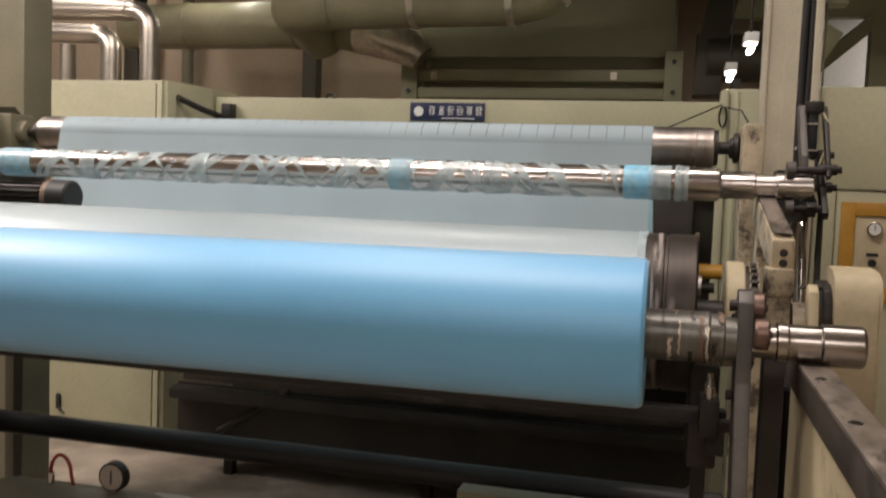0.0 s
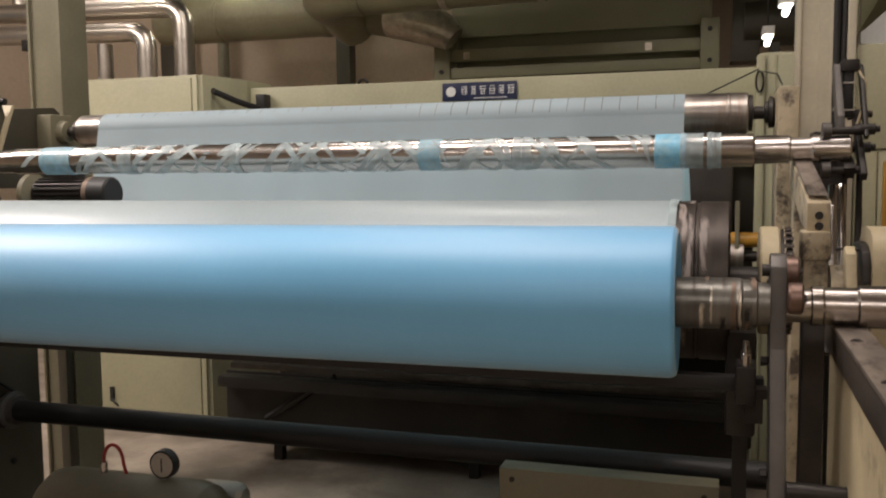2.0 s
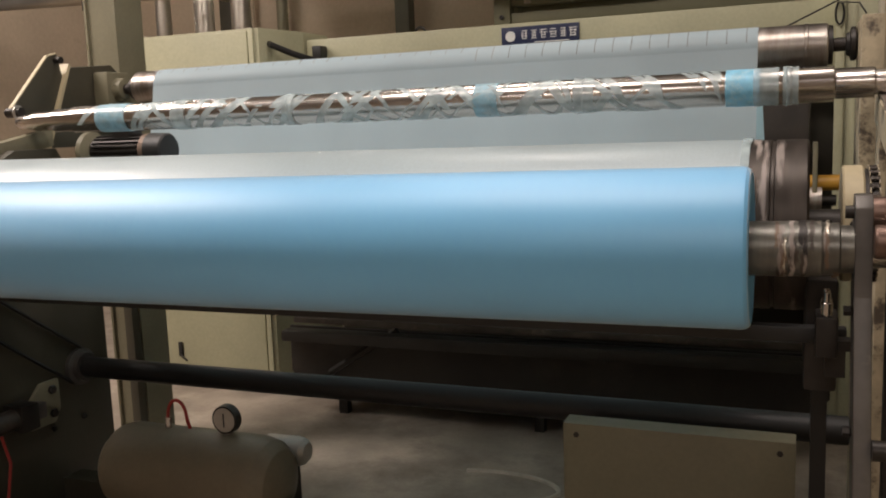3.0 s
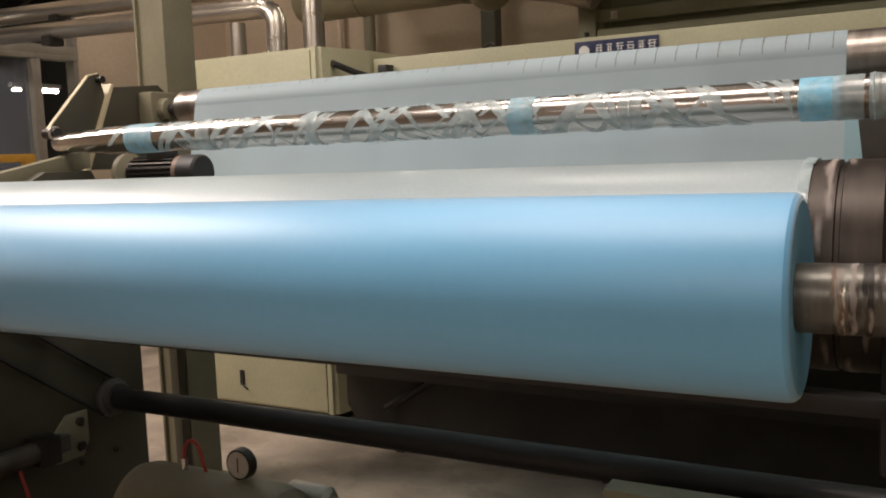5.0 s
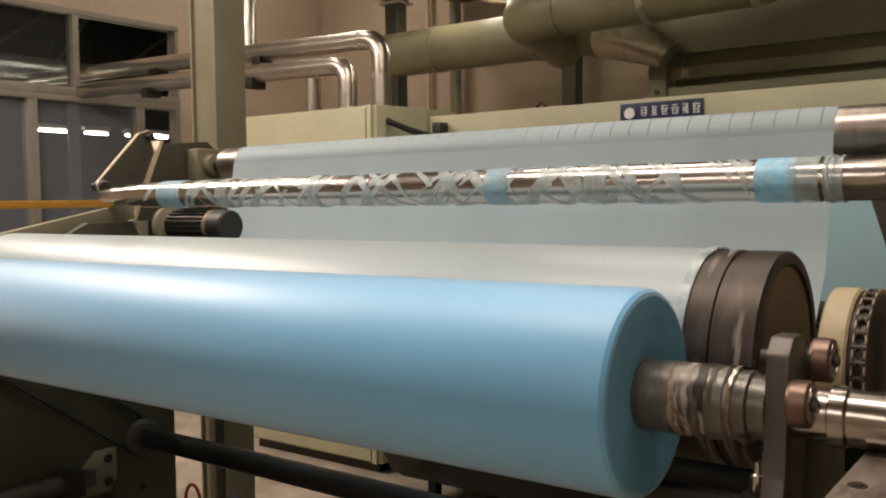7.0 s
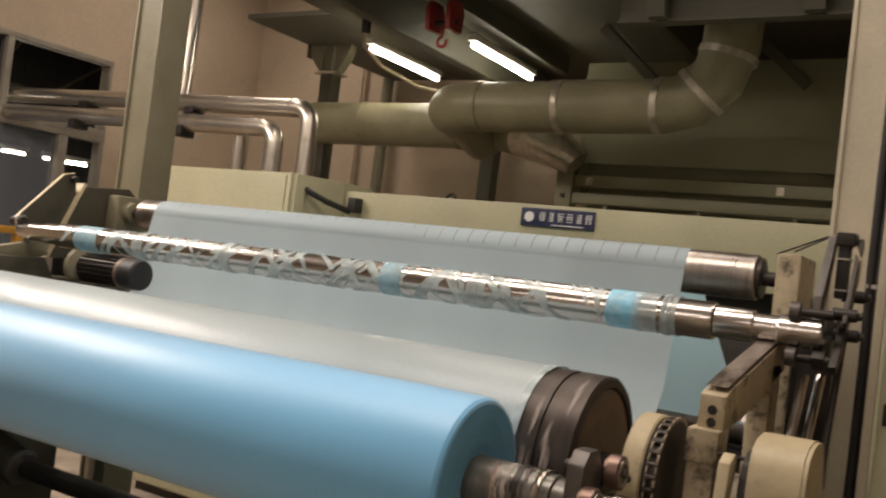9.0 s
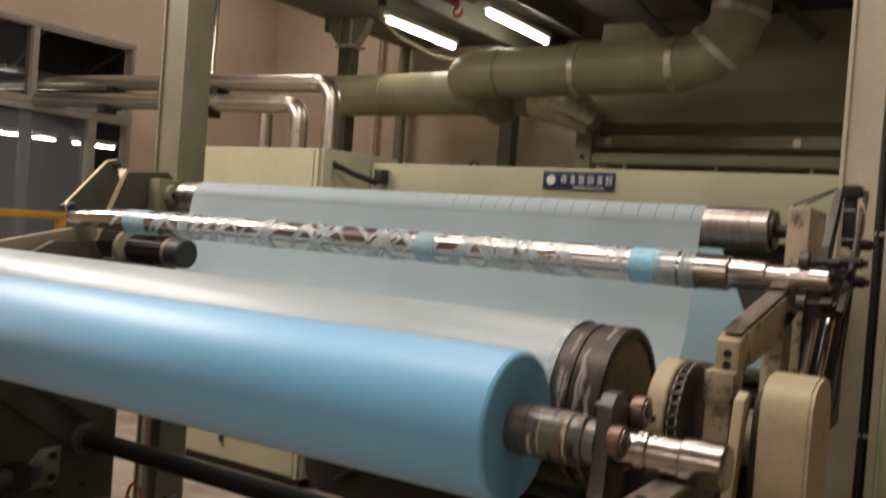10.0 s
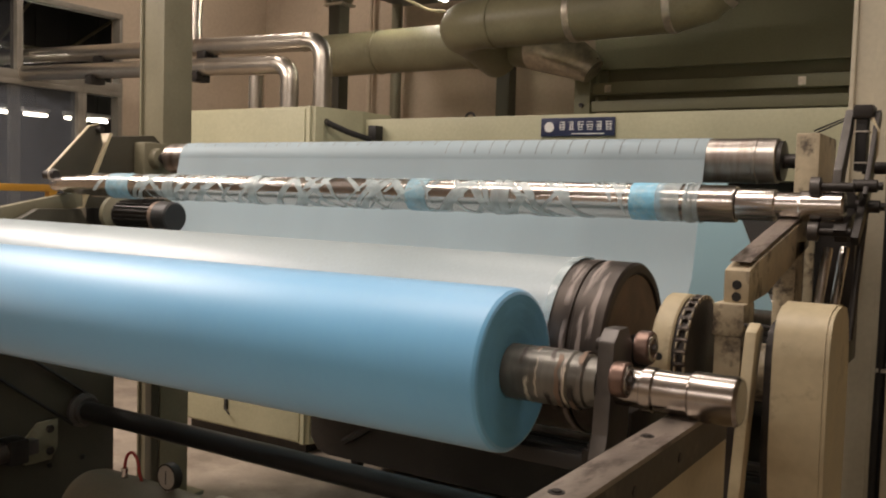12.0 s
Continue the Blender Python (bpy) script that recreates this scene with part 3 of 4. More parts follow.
def left_cabinet():
    t = thing("control_cabinet", 0, 0, 0, "tall pale green control cabinet with a plain door", "cabinet")
    part("body", prism([(-3.95, 4.71), (-2.875, 4.71), (-2.84, 4.72), (-2.76, 5.08), (-2.76, 5.38), (-3.95, 5.38)], 0.06, 2.115, 0.004, axis="z"), GREEN, t)
    part("door", box(-3.93, 4.692, 0.075, -2.9, 4.708, 2.1, 0.003), GREEN, t)
    part("corner_strip", box(-2.893, 4.694, 0.06, -2.862, 4.708, 2.115, 0.002), GREEN, t)
    part("plinth", box(-3.9, 4.74, 0, -2.88, 5.35, 0.06), BLACKM, t)
    h = part("latch", box(-3.53, 4.676, 0.18, -3.505, 4.69, 0.27, 0.003), BLACK, t, "black door latch")
    part("latch_pull", tube([(-3.51, 4.672, 0.2), (-3.49, 4.655, 0.19), (-3.45, 4.65, 0.165)], 0.006, 8), BLACK, h)
    part("cable_gland", tube([(-2.82, 4.8, 2.03), (-2.79, 4.77, 2.02), (-2.7, 4.85, 1.97), (-2.62, 4.98, 1.93)], 0.018, 10), BLACK, t, "black cable loop")
    part("gland_box", box(-2.66, 5.0, 1.93, -2.6, 5.075, 2.02, 0.005), BLACK, t)


left_cabinet()


def hood():
    t = thing("exhaust_hood", -0.14, 0, 0, "olive sheet metal exhaust hood with slotted lower bars", "hood")
    part("front_panel", box(-1.9, 7.0, 2.585, 0.03, 7.03, 3.36, 0.004), HOODP, t)
    part("side_panel", box(-1.9, 7.03, 2.3, -1.87, 8.2, 3.36), HOODP, t)
    part("side_panel", box(0.0, 7.03, 2.3, 0.03, 8.2, 3.36), HOODP, t)
    part("inner_panel", box(-1.87, 7.2, 2.1, 0.0, 7.22, 2.62), HOODP, t)
    part("bar", box(-1.9, 6.97, 2.4, 0.02, 7.05, 2.49, 0.006), HOODP, t)
    part("bar", box(-1.9, 6.95, 2.27, 0.02, 7.03, 2.35, 0.006), HOODP, t)
    for x in (-2.03, -0.03):
        b = part("bracket", box(x, 6.93, 2.22, x + 0.13, 7.06, 2.62, 0.006), HOODP, t)
        part("bolt", bolt(0.018, 0.02, (x + 0.065, 6.91, 2.54), "y"), BLACKM, b)
        part("bolt", bolt(0.018, 0.02, (x + 0.065, 6.91, 2.32), "y"), BLACKM, b)
    for x in (-1.65, -0.95, -0.3):
        part("hanger", box(x, 6.97, 2.15, x + 0.03, 7.0, 2.27), HOODP, t)
    part("valve", lathe([(0, 0.05), (0.16, 0.05)], 14, at=(-2.12, 6.9, 2.72)), BLACKM, t)
    for x in (-1.8, -0.42):
        part("label_strip", box(x, 6.964, 2.415, x + 0.05, 6.969, 2.47), FOIL, t)


hood()


def right_cabinet():
    t = thing("oven_cabinet", 0, 0, 0, "tall pale green machine cabinet behind the steel column", "cabinet")
    part("body", box(0.165, 4.9, 0.03, 3.4, 5.9, 2.112, 0.008), GREEN, t)
    part("corner_post", box(0.15, 4.87, 0.0, 0.19, 4.898, 2.1, 0.006), GREEN, t)
    part("side_panel", box(0.2, 4.884, 0.05, 0.62, 4.898, 2.1, 0.003), GREEN, t)
    part("side_panel", box(0.63, 4.884, 0.05, 1.6, 4.898, 2.1, 0.003), GREEN, t)
    part("edge_strip", box(0.225, 4.878, 0.05, 0.24, 4.884, 2.1, 0.002), GREEN, t)


right_cabinet()


def gauge_cabinet():
    """The nearer cabinet beside the column, with dials behind an ochre frame."""
    t = thing("gauge_cabinet", 0.44, 3.62, 0, "pale green control cabinet with an ochre framed gauge panel", "cabinet")
    part("body", box(0.0, 0.016, 0.03, 2.4, 0.6, 1.97, 0.006), GREEN, t)
    part("upper_panel", box(0.0, 0.0, 1.615, 2.4, 0.016, 1.972, 0.003), GREEN, t)
    d = part("door", box(0.0, 0.0, 0.05, 0.07, 0.016, 1.605, 0.003), GREEN, t)
    part("slot", box(0.012, -0.005, 1.35, 0.028, 0.0, 1.415, 0.002), BLACK, d, "black slot handle")
    part("panel_sheet", box(0.076, 0.002, 0.05, 2.4, 0.016, 1.605, 0.003), GREEN, t)
    f = part("gauge_frame", box(0.09, -0.012, 1.22, 0.137, 0.001, 1.57, 0.002), YELLOW, t, "ochre painted panel frame")
    part("frame_rail", box(0.137, -0.012, 1.523, 0.72, 0.001, 1.57, 0.002), YELLOW, f)
    part("frame_rail", box(0.137, -0.012, 1.22, 0.72, 0.001, 1.267, 0.002), YELLOW, f)
    part("frame_rail", box(0.72, -0.012, 1.22, 0.767, 0.001, 1.57, 0.002), YELLOW, f)
    p = part("gauge_panel", box(0.139, -0.005, 1.269, 0.718, 0.001, 1.521, 0.001), CREAM, t)
    for x in (0.2, 0.285):
        g = part("gauge", lathe([(0, 0.024), (-0.014, 0.026), (-0.018, 0.022)], 28, axis="y", at=(x, -0.005, 1.478)), CHROME, p, "chrome rimmed dial gauge")
        part("dial", lathe([(0, 0.02), (-0.002, 0.02)], 24, axis="y", at=(x, -0.0225, 1.478)), WHITE, g)
        part("needle", box(x - 0.001, -0.0262, 1.472, x + 0.001, -0.025, 1.494), BLACK, g)
    for x in (0.2, 0.285, 0.37):
        k = part("knob", lathe([(0, 0.014), (-0.02, 0.012)], 14, axis="y", at=(x, -0.005, 1.36)), BLACK, p)
        part("knob_scale", box(x - 0.02, -0.007, 1.382, x + 0.02, -0.0052, 1.394), BLACK, k)


gauge_cabinet()


def rear_frame_right():
    """Green gantry seen past the column."""
    t = thing("rear_gantry", 0, 0, 0, "green steel gantry behind the cabinet", "frame")
    part("post", box(1.19, 6.9, 0, 1.33, 7.04, 3.6), HOODP, t)
    part("rail", box(0.1, 6.91, 2.84, 3.4, 7.0, 2.97), HOODP, t)
    part("rail", box(0.05, 7.85, 2.6, 0.9, 8.0, 2.9), DECK, t)
    part("brace", tube([(0.85, 6.95, 2.5), (1.24, 6.95, 2.85)], 0.06, 4), HOODP, t)
    part("brace", tube([(1.3, 6.95, 2.7), (1.9, 6.95, 3.3)], 0.06, 4), HOODP, t)


rear_frame_right()
ex = thing("exhaust_duct", 0, 6.8, 0, "dark greasy exhaust duct dropping beside the hood", "duct")
part("drop_duct", prism([(0.22, 3.62), (0.46, 3.62), (0.27, 2.78), (0.22, 2.3), (0.03, 2.3), (0.06, 2.72)], 0.1, 0.34, 0.006, axis="y"), DARKG, ex)
part("cross_duct", lathe([(0.12, 0.16), (0.13, 0.165), (0.55, 0.165), (0.56, 0.172), (0.6, 0.172), (0.61, 0.165), (0.78, 0.165)], 36, at=(0, 0.2, 2.57)), DARKG, ex)
part("stand", box(0.3, 0.1, 0, 0.36, 0.3, 2.42), DARKG, ex)
lv_ = thing("louvre_duct", 0, 6.5, 0, "slanted grey-green louvred duct", "duct")
part("duct_box", prism([(0.66, 2.2), (0.66, 2.42), (0.86, 2.72), (0.95, 2.66), (0.78, 2.36), (0.76, 2.2)], 0, 0.25, 0.004, axis="y"), HOODP, lv_)
for k in range(4):
    part("louvre", box(0.67 + 0.022 * k, -0.012, 2.2, 0.68 + 0.022 * k, -0.001, 2.42 + 0.03 * k), DARKG, lv_)
part("leg", box(0.7, 0.1, 0, 0.75, 0.15, 2.2), DARKG, lv_)
# pillar shape added in place of a white patch at the rear wall
structure("rear_pillar", box(1.02, 8.2, 0, 1.5, 8.59, 6), WHITE, "white patch of the rear wall, built as a pillar")
structure("rear_pillar_left", box(-2.62, 8.35, 0, -2.1, 8.59, 6), PLASTER, "plastered pillar on the rear wall")


def trough():
    t = thing("collecting_trough", 0, 0, 0, "black sheet metal trough under the web", "trough")
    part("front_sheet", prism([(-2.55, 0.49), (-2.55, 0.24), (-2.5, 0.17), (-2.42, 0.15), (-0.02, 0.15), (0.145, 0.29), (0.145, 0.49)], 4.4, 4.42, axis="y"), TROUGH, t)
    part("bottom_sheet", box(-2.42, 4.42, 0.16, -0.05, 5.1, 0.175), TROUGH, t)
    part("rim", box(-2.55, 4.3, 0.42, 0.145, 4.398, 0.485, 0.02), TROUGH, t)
    part("rim_bar", box(-2.45, 4.28, 0.535, 0.165, 4.32, 0.565, 0.004), RAILSIDE, t, "dark bar above the trough rim")
    for x in (-2.3, -1.2, -0.2):
        part("leg", box(x, 4.45, 0, x + 0.05, 4.5, 0.17), BLACKM, t)
    part("gusset", tube([(-2.3, 4.38, 0.25), (-1.9, 4.38, 0.5)], 0.02, 6), TROUGH, t)


trough()
# near-black blocks added to fill the hollow with its shade
dk = thing("hollow_block", 0, 0, 0, "dark block added for the shaded hollow under the web", "machine")
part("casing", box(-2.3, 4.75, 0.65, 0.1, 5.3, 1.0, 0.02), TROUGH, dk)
part("block_top", box(-1.9, 4.85, 1.0, 0.05, 5.25, 1.6, 0.02), TROUGH, dk)
yp = thing("yellow_pipe", 0, 0, 0, "short yellow painted pipe by the roller end", "pipe")
part("pipe_body", rod((0.0, 4.6, 1.22), (0.19, 4.6, 1.22), 0.035, 16), YELLOW, yp)
part("clamp", box(0.06, 4.55, 1.0, 0.08, 4.62, 1.4, 0.004), OLIVE, yp)


# ---- the winder ----
ROLL_Y, ROLL_Z, ROLL_R = 2.108, 1.281, 0.156
ROLL_TILT = -0.3
DRUM_Y, DRUM_Z, DRUM_R = 2.458, 1.285, 0.19
GUIDE_Y, GUIDE_Z, GUIDE_R = 3.5, 1.742, 0.07
SHAFT_Y, SHAFT_Z, SHAFT_R = 3.0, 1.606, 0.049
WEB_L, WEB_R = -2.535, -0.125


def fabric_roll():
    t = thing("fabric_roll", 0, ROLL_Y, ROLL_Z, "turning roll of bright blue nonwoven fabric on a steel shaft", "fabric roll")
    r = ROLL_R
    part("fabric", lathe([(-2.527, r - 0.012), (-2.524, r - 0.004), (-2.515, r), (-0.093, r), (-0.084, r - 0.0015), (-0.078, r - 0.006), (-0.076, r - 0.012)], 96, closed=False), BLUE, t)
    prof = []
    n = 22
    random.seed(4)
    for k in range(n + 1):
        rad = r - 0.012 - (r - 0.062) * k / n
        prof.append((-0.076 - 0.008 * (k / n) ** 2 + random.uniform(-0.0003, 0.0003), rad))
    part("fabric_edge", lathe(prof, 72, closed=False), BLUEEND, t, "layered blue fabric edge")
    part("fabric_edge", lathe([(-2.603 - a, b) for a, b in prof], 72, closed=False), BLUEEND, t, "layered blue fabric edge")
    part("core", lathe([(-2.72, 0.046), (-0.1, 0.046), (-0.095, 0.052), (0.045, 0.052), (0.05, 0.049), (0.075, 0.049), (0.078, 0.044), (0.1, 0.044)], 48), CORE, t, "greasy steel core with torn wrap")
    for k in range(28):
        x0 = -0.05 + random.uniform(0, 0.115)
        a0, w = random.uniform(0, 6.28), random.uniform(0.5, 2.6)
        wide = random.uniform(0.003, 0.011)
        b = bmesh.new()
        rows = []
        for i in range(11):
            a = a0 + w * i / 10
            rows.append([b.verts.new((x0 + dx + 0.002 * math.sin(2.1 * i + k), (0.0528 + 0.0003 * (k % 4)) * math.cos(a), (0.0528 + 0.0003 * (k % 4)) * math.sin(a))) for dx in (0, wide * random.uniform(0.6, 1.3))])
        for p, q in zip(rows, rows[1:]):
            b.faces.new((p[0], p[1], q[1], q[0]))
        part("wrap_scrap", b, (SMEAR, RUST, RAILSIDE, BLACKM, FOIL)[k % 5], t)
    part("journal", lathe([(0.1, 0.034), (0.175, 0.034), (0.178, 0.04), (0.196, 0.04), (0.2, 0.037), (0.258, 0.037), (0.262, 0.042), (0.334, 0.042), (0.34, 0.038)], 40), JOURNAL, t, "polished stepped journal")
    part("journal_end", lathe([(0.3402, 0.036), (0.336, 0.014), (0.3362, 0.002)], 30, closed=False), BLACKM, t)
    part("journal", lathe([(-2.84, 0.03), (-2.72, 0.034)], 30), CHROME, t)
    return t


def drive_drum():
    t = thing("drive_drum", 0, DRUM_Y, DRUM_Z, "dark steel winding drum with pale web running over it", "drum")
    r = DRUM_R
    part("shell", lathe([(-2.54, 0.05), (-2.54, r - 0.004), (-2.536, r), (-0.052, r), (-0.05, r - 0.004), (-0.043, r - 0.004), (-0.041, r), (0.021, r), (0.026, r - 0.005), (0.026, 0.168), (0.016, 0.165), (0.016, 0.03)], 80), DRUM, t)
    part("end_plate", lathe([(0.016, 0.164), (0.021, 0.163), (0.022, 0.03)], 64, closed=False), RUST, t, "rusty recessed end plate")
    part("axle", lathe([(0.0, 0.035), (0.1, 0.035)], 24), BLACKM, t)
    random.seed(9)
    for k in range(26):
        a0, w = random.uniform(0, 6.28), random.uniform(0.2, 0.8)
        x0 = random.uniform(-0.088, -0.06) if k % 3 else random.uniform(-0.035, 0.01)
        b = bmesh.new()
        rows = []
        for i in range(7):
            a = a0 + w * i / 6
            dx = 0.003 * math.sin(2.3 * i + k)
            rows.append([b.verts.new((x0 + dx + s * 0.5 * random.uniform(0.003, 0.014), (r + 0.0012) * math.cos(a), (r + 0.0012) * math.sin(a))) for s in (-1, 1)])
        for p, q in zip(rows, rows[1:]):
            b.faces.new((p[0], p[1], q[1], q[0]))
        part("smear", b, SMEAR, t, "grey smear of old film")
    return t


def drum_web():
    """The web, from the guide roller down and round the drum."""
    t = thing("drum_web", 0, 0, 0, "pale blue-grey nonwoven web wrapping the drum", "fabric")
    line = [(DRUM_Y + (DRUM_R + 0.002) * math.cos(a), DRUM_Z + (DRUM_R + 0.002) * math.sin(a)) for a in [radians(-60 + 240 * k / 48) for k in range(49)]]
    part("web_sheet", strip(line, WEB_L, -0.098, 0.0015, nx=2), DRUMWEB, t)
    edge = [(DRUM_Y + (DRUM_R + 0.0042) * math.cos(a), DRUM_Z + (DRUM_R + 0.0042) * math.sin(a)) for a in [radians(-40 + 210 * k / 40) for k in range(41)]]
    part("selvedge_film", strip(edge, -0.112, -0.094, 0.001), WRAP, t, "clear loose selvedge film")
    for k in (1, 3):
        seg = [edge[j] for j in range(10 + 4 * k, 17 + 4 * k)]
        part("loose_film", strip([(y, z + 0.001) for y, z in seg], -0.122 + 0.004 * k, -0.1 + 0.003 * k, 0.001), WRAP, t)
    return t


def guide_roller():
    t = thing("guide_roller", 0, GUIDE_Y, GUIDE_Z, "brushed steel guide roller carrying the web", "roller")
    r = GUIDE_R
    part("shell", lathe([(-2.66, 0.03), (-2.66, r - 0.003), (-2.656, r), (0.012, r), (0.014, r + 0.002), (0.024, r + 0.002), (0.026, r), (0.08, r), (0.084, r - 0.003), (0.084, 0.03)], 64), STEEL, t)
    part("end_disc", lathe([(0.084, 0.03), (0.085, 0.062), (0.098, 0.062), (0.1, 0.03)], 40), BLACKM, t, "dark recessed end disc")
    part("axle", lathe([(0.1, 0.022), (0.135, 0.022), (0.137, 0.034), (0.147, 0.038), (0.15, 0.052), (0.162, 0.054), (0.168, 0.048)], 28), BLACKM, t)
    part("axle", lathe([(-2.87, 0.022), (-2.66, 0.022)], 20), BLACKM, t)
    return t


def sheer_webs():
    """The incoming web up to the guide roller, over it and down again."""
    t = thing("sheer_web", 0, 0, 0, "pale sheer nonwoven web running over the guide roller", "fabric")
    rr = GUIDE_R + 0.002
    line = [(GUIDE_Y + rr * math.cos(a), GUIDE_Z + rr * math.sin(a)) for a in [radians(58 + 122 * k / 24) for k in range(25)]]
    part("over_roller", strip(line, WEB_L, WEB_R, 0.0015, nx=2), SHEER, t)
    y0, z0 = line[-1]
    part("falling_sheet", strip([(y0, z0), (y0 - 0.03, 1.6), (3.35, 1.372), (3.22, 1.2), (2.95, 1.13), (DRUM_Y + 0.13, DRUM_Z - 0.142)], WEB_L, WEB_R, 0.0015, nx=2), SHEER, t)
    y1, z1 = line[0]
    part("rising_sheet", strip([(4.66, 1.09), (4.52, 1.175), (3.975, 1.518), (3.683, 1.69), (y1, z1)], WEB_L, WEB_R, 0.0015, nx=2), SHEERB, t, "bluish rising web")
    slits = [-0.16 - 0.062 * k for k in range(40)]
    for k, x in enumerate(slits):
        lo, hi = (76, 165) if k < 16 else (84, 135)
        ln = [(GUIDE_Y + (rr + 0.0018) * math.cos(a), GUIDE_Z + (rr + 0.0018) * math.sin(a)) for a in [radians(lo + (hi - lo) * i / 8) for i in range(9)]]
        part("slit_mark", strip(ln, x - 0.0008, x + 0.0008, 0.0003), PLATE if k < 14 else STEEL, t)
    return t


def back_roller():
    t = thing("rear_roller", 0, 4.62, 1.14, "dark steel roller where the web enters", "roller")
    part("shell", lathe([(-2.75, 0.03), (-2.75, 0.08), (0.1, 0.08), (0.1, 0.03)], 40), STEEL, t)
    part("axle", lathe([(-2.85, 0.025), (0.16, 0.025)], 16), BLACKM, t)


def air_shaft():
    t = thing("spare_air_shaft", 0, SHAFT_Y, SHAFT_Z, "spare polished winding shaft wound with film and blue tape", "shaft")
    r = SHAFT_R
    part("barrel", lathe([(-2.56, r - 0.003), (-2.557, r), (0.085, r), (0.09, r - 0.002), (0.09, 0.03)], 56), CHROME, t)
    part("collar", lathe([(0.092, 0.04), (0.096, 0.041), (0.186, 0.041), (0.19, 0.038)], 44), CHROME, t)
    part("neck", lathe([(0.19, 0.034), (0.245, 0.034)], 40), CHROME, t)
    part("end_sleeve", lathe([(0.245, 0.036), (0.25, 0.039), (0.345, 0.039), (0.35, 0.034)], 40), CHROME, t)
    part("end_sleeve", lathe([(-2.84, 0.026), (-2.83, 0.03), (-2.76, 0.03), (-2.755, 0.037), (-2.66, 0.037), (-2.655, 0.043), (-2.56, 0.043)], 40), CHROME, t)
    for x0, x1 in ((-0.19, -0.098), (-0.935, -0.858), (-2.425, -2.29)):
        part("blue_tape_band", lathe([(x0, r), (x0 + 0.001, r + 0.0022), (x0 + (x1 - x0) * 0.4, r + 0.003), (x1 - 0.001, r + 0.0022), (x1, r)], 56, closed=False), TAPE if x0 > -0.5 else PALETAPE, t, "blue tape band")
    random.seed(12)
    for k in range(32):
        x0 = -2.3 + 0.064 * k + random.uniform(-0.03, 0.03)
        slope = random.choice((-1, 1)) * random.uniform(0.2, 0.36)
        w = random.uniform(0.012, 0.035)
        b = bmesh.new()
        rows = []
        for i in range(21):
            a = k + 2 * math.pi * i / 16
            rr = r + 0.0012 + 0.0008 * math.sin(5 * a + k) + 0.0004 * (k % 3)
            rows.append([b.verts.new((min(x0 + slope * i / 16 + dx, -0.24), rr * math.cos(a), rr * math.sin(a))) for dx in (0, w + 0.006 * math.sin(3 * a))])
        for p, q in zip(rows, rows[1:]):
            b.faces.new((p[0], p[1], q[1], q[0]))
        part("film_wrap", b, WRAP, t, "translucent film winding")
    for k in range(26):
        x0 = -1.5 + 0.048 * k + random.uniform(-0.03, 0.03)
        slope, w = random.choice((-1, 1)) * random.uniform(0.12, 0.42), random.uniform(0.008, 0.03)
        b = bmesh.new()
        rows = []
        for i in range(13):
            a = 2.3 * k + math.pi * i / 8
            rr = r + 0.0026 + 0.001 * math.sin(4 * a + k) + 0.0004 * (k % 3)
            rows.append([b.verts.new((min(x0 + slope * i / 16 + dx, -0.2), rr * math.cos(a), rr * math.sin(a))) for dx in (0.004 * math.sin(5 * a), w + 0.008 * math.sin(3 * a))])
        for p, q in zip(rows, rows[1:]):
            b.faces.new((p[0], p[1], q[1], q[0]))
        part("film_wrap", b, WRAP, t, "torn film winding")
    for x0, x1 in ((-0.12, -0.05), (-0.04, 0.0), (-2.08, -2.02), (-1.62, -1.58), (-0.62, -0.56)):
        prof = []
        for i in range(9):
            prof.append((x0 + (x1 - x0) * i / 8, r + 0.001 + random.uniform(0.0005, 0.004)))
        part("crumpled_film", lathe(prof, 40, closed=False), WRAP, t, "crumpled clear film")
    b = tube([(-0.03 + 0.003 * math.sin(k), (r + 0.004) * math.cos(k * 0.5), (r + 0.004) * math.sin(k * 0.5)) for k in range(40)], 0.003, 6)
    part("string", b, WRAP, t)
    return t


ROLL, DRUMT, GUIDE = fabric_roll(), drive_drum(), guide_roller()
drum_web()
sheer_webs()
back_roller()
air_shaft()


def low_bar():
    t = thing("tie_bar", 0, 3.056, 0.614, "black rubber covered tie bar between the side frames", "bar")
    part("bar_body", lathe([(-2.68, 0.03), (-2.675, 0.042), (0.15, 0.042), (0.155, 0.03)], 32), BLACK, t)
    part("hub", lathe([(-2.72, 0.075), (-2.7, 0.075), (-2.695, 0.06), (-2.675, 0.058)], 32), PLATE, t, "round bearing hub")
    b = part("belt", tube([(-2.708, 0.05 - 0.02, 0.06), (-2.708, -0.52, 0.46)], 0.008, 6), BLACK, t)
    part("belt", tube([(-2.708, -0.05, -0.055), (-2.708, -0.6, 0.36)], 0.008, 6), BLACK, t)


low_bar()


# thin black strip along the roll's underside
pb = thing("under_roll_strip", 0, 0, 0, "thin black strip under the fabric roll", "bar")
part("bar_body", box(-2.72, 2.245, 1.066, 0.1, 2.28, 1.1, 0.006), BLACK, pb)
part("end_bracket", box(-2.722, 2.24, 1.0, -2.69, 2.285, 1.066), BLACKM, pb)
part("end_bracket", box(0.06, 2.24, 1.0, 0.098, 2.285, 1.066), BLACKM, pb)


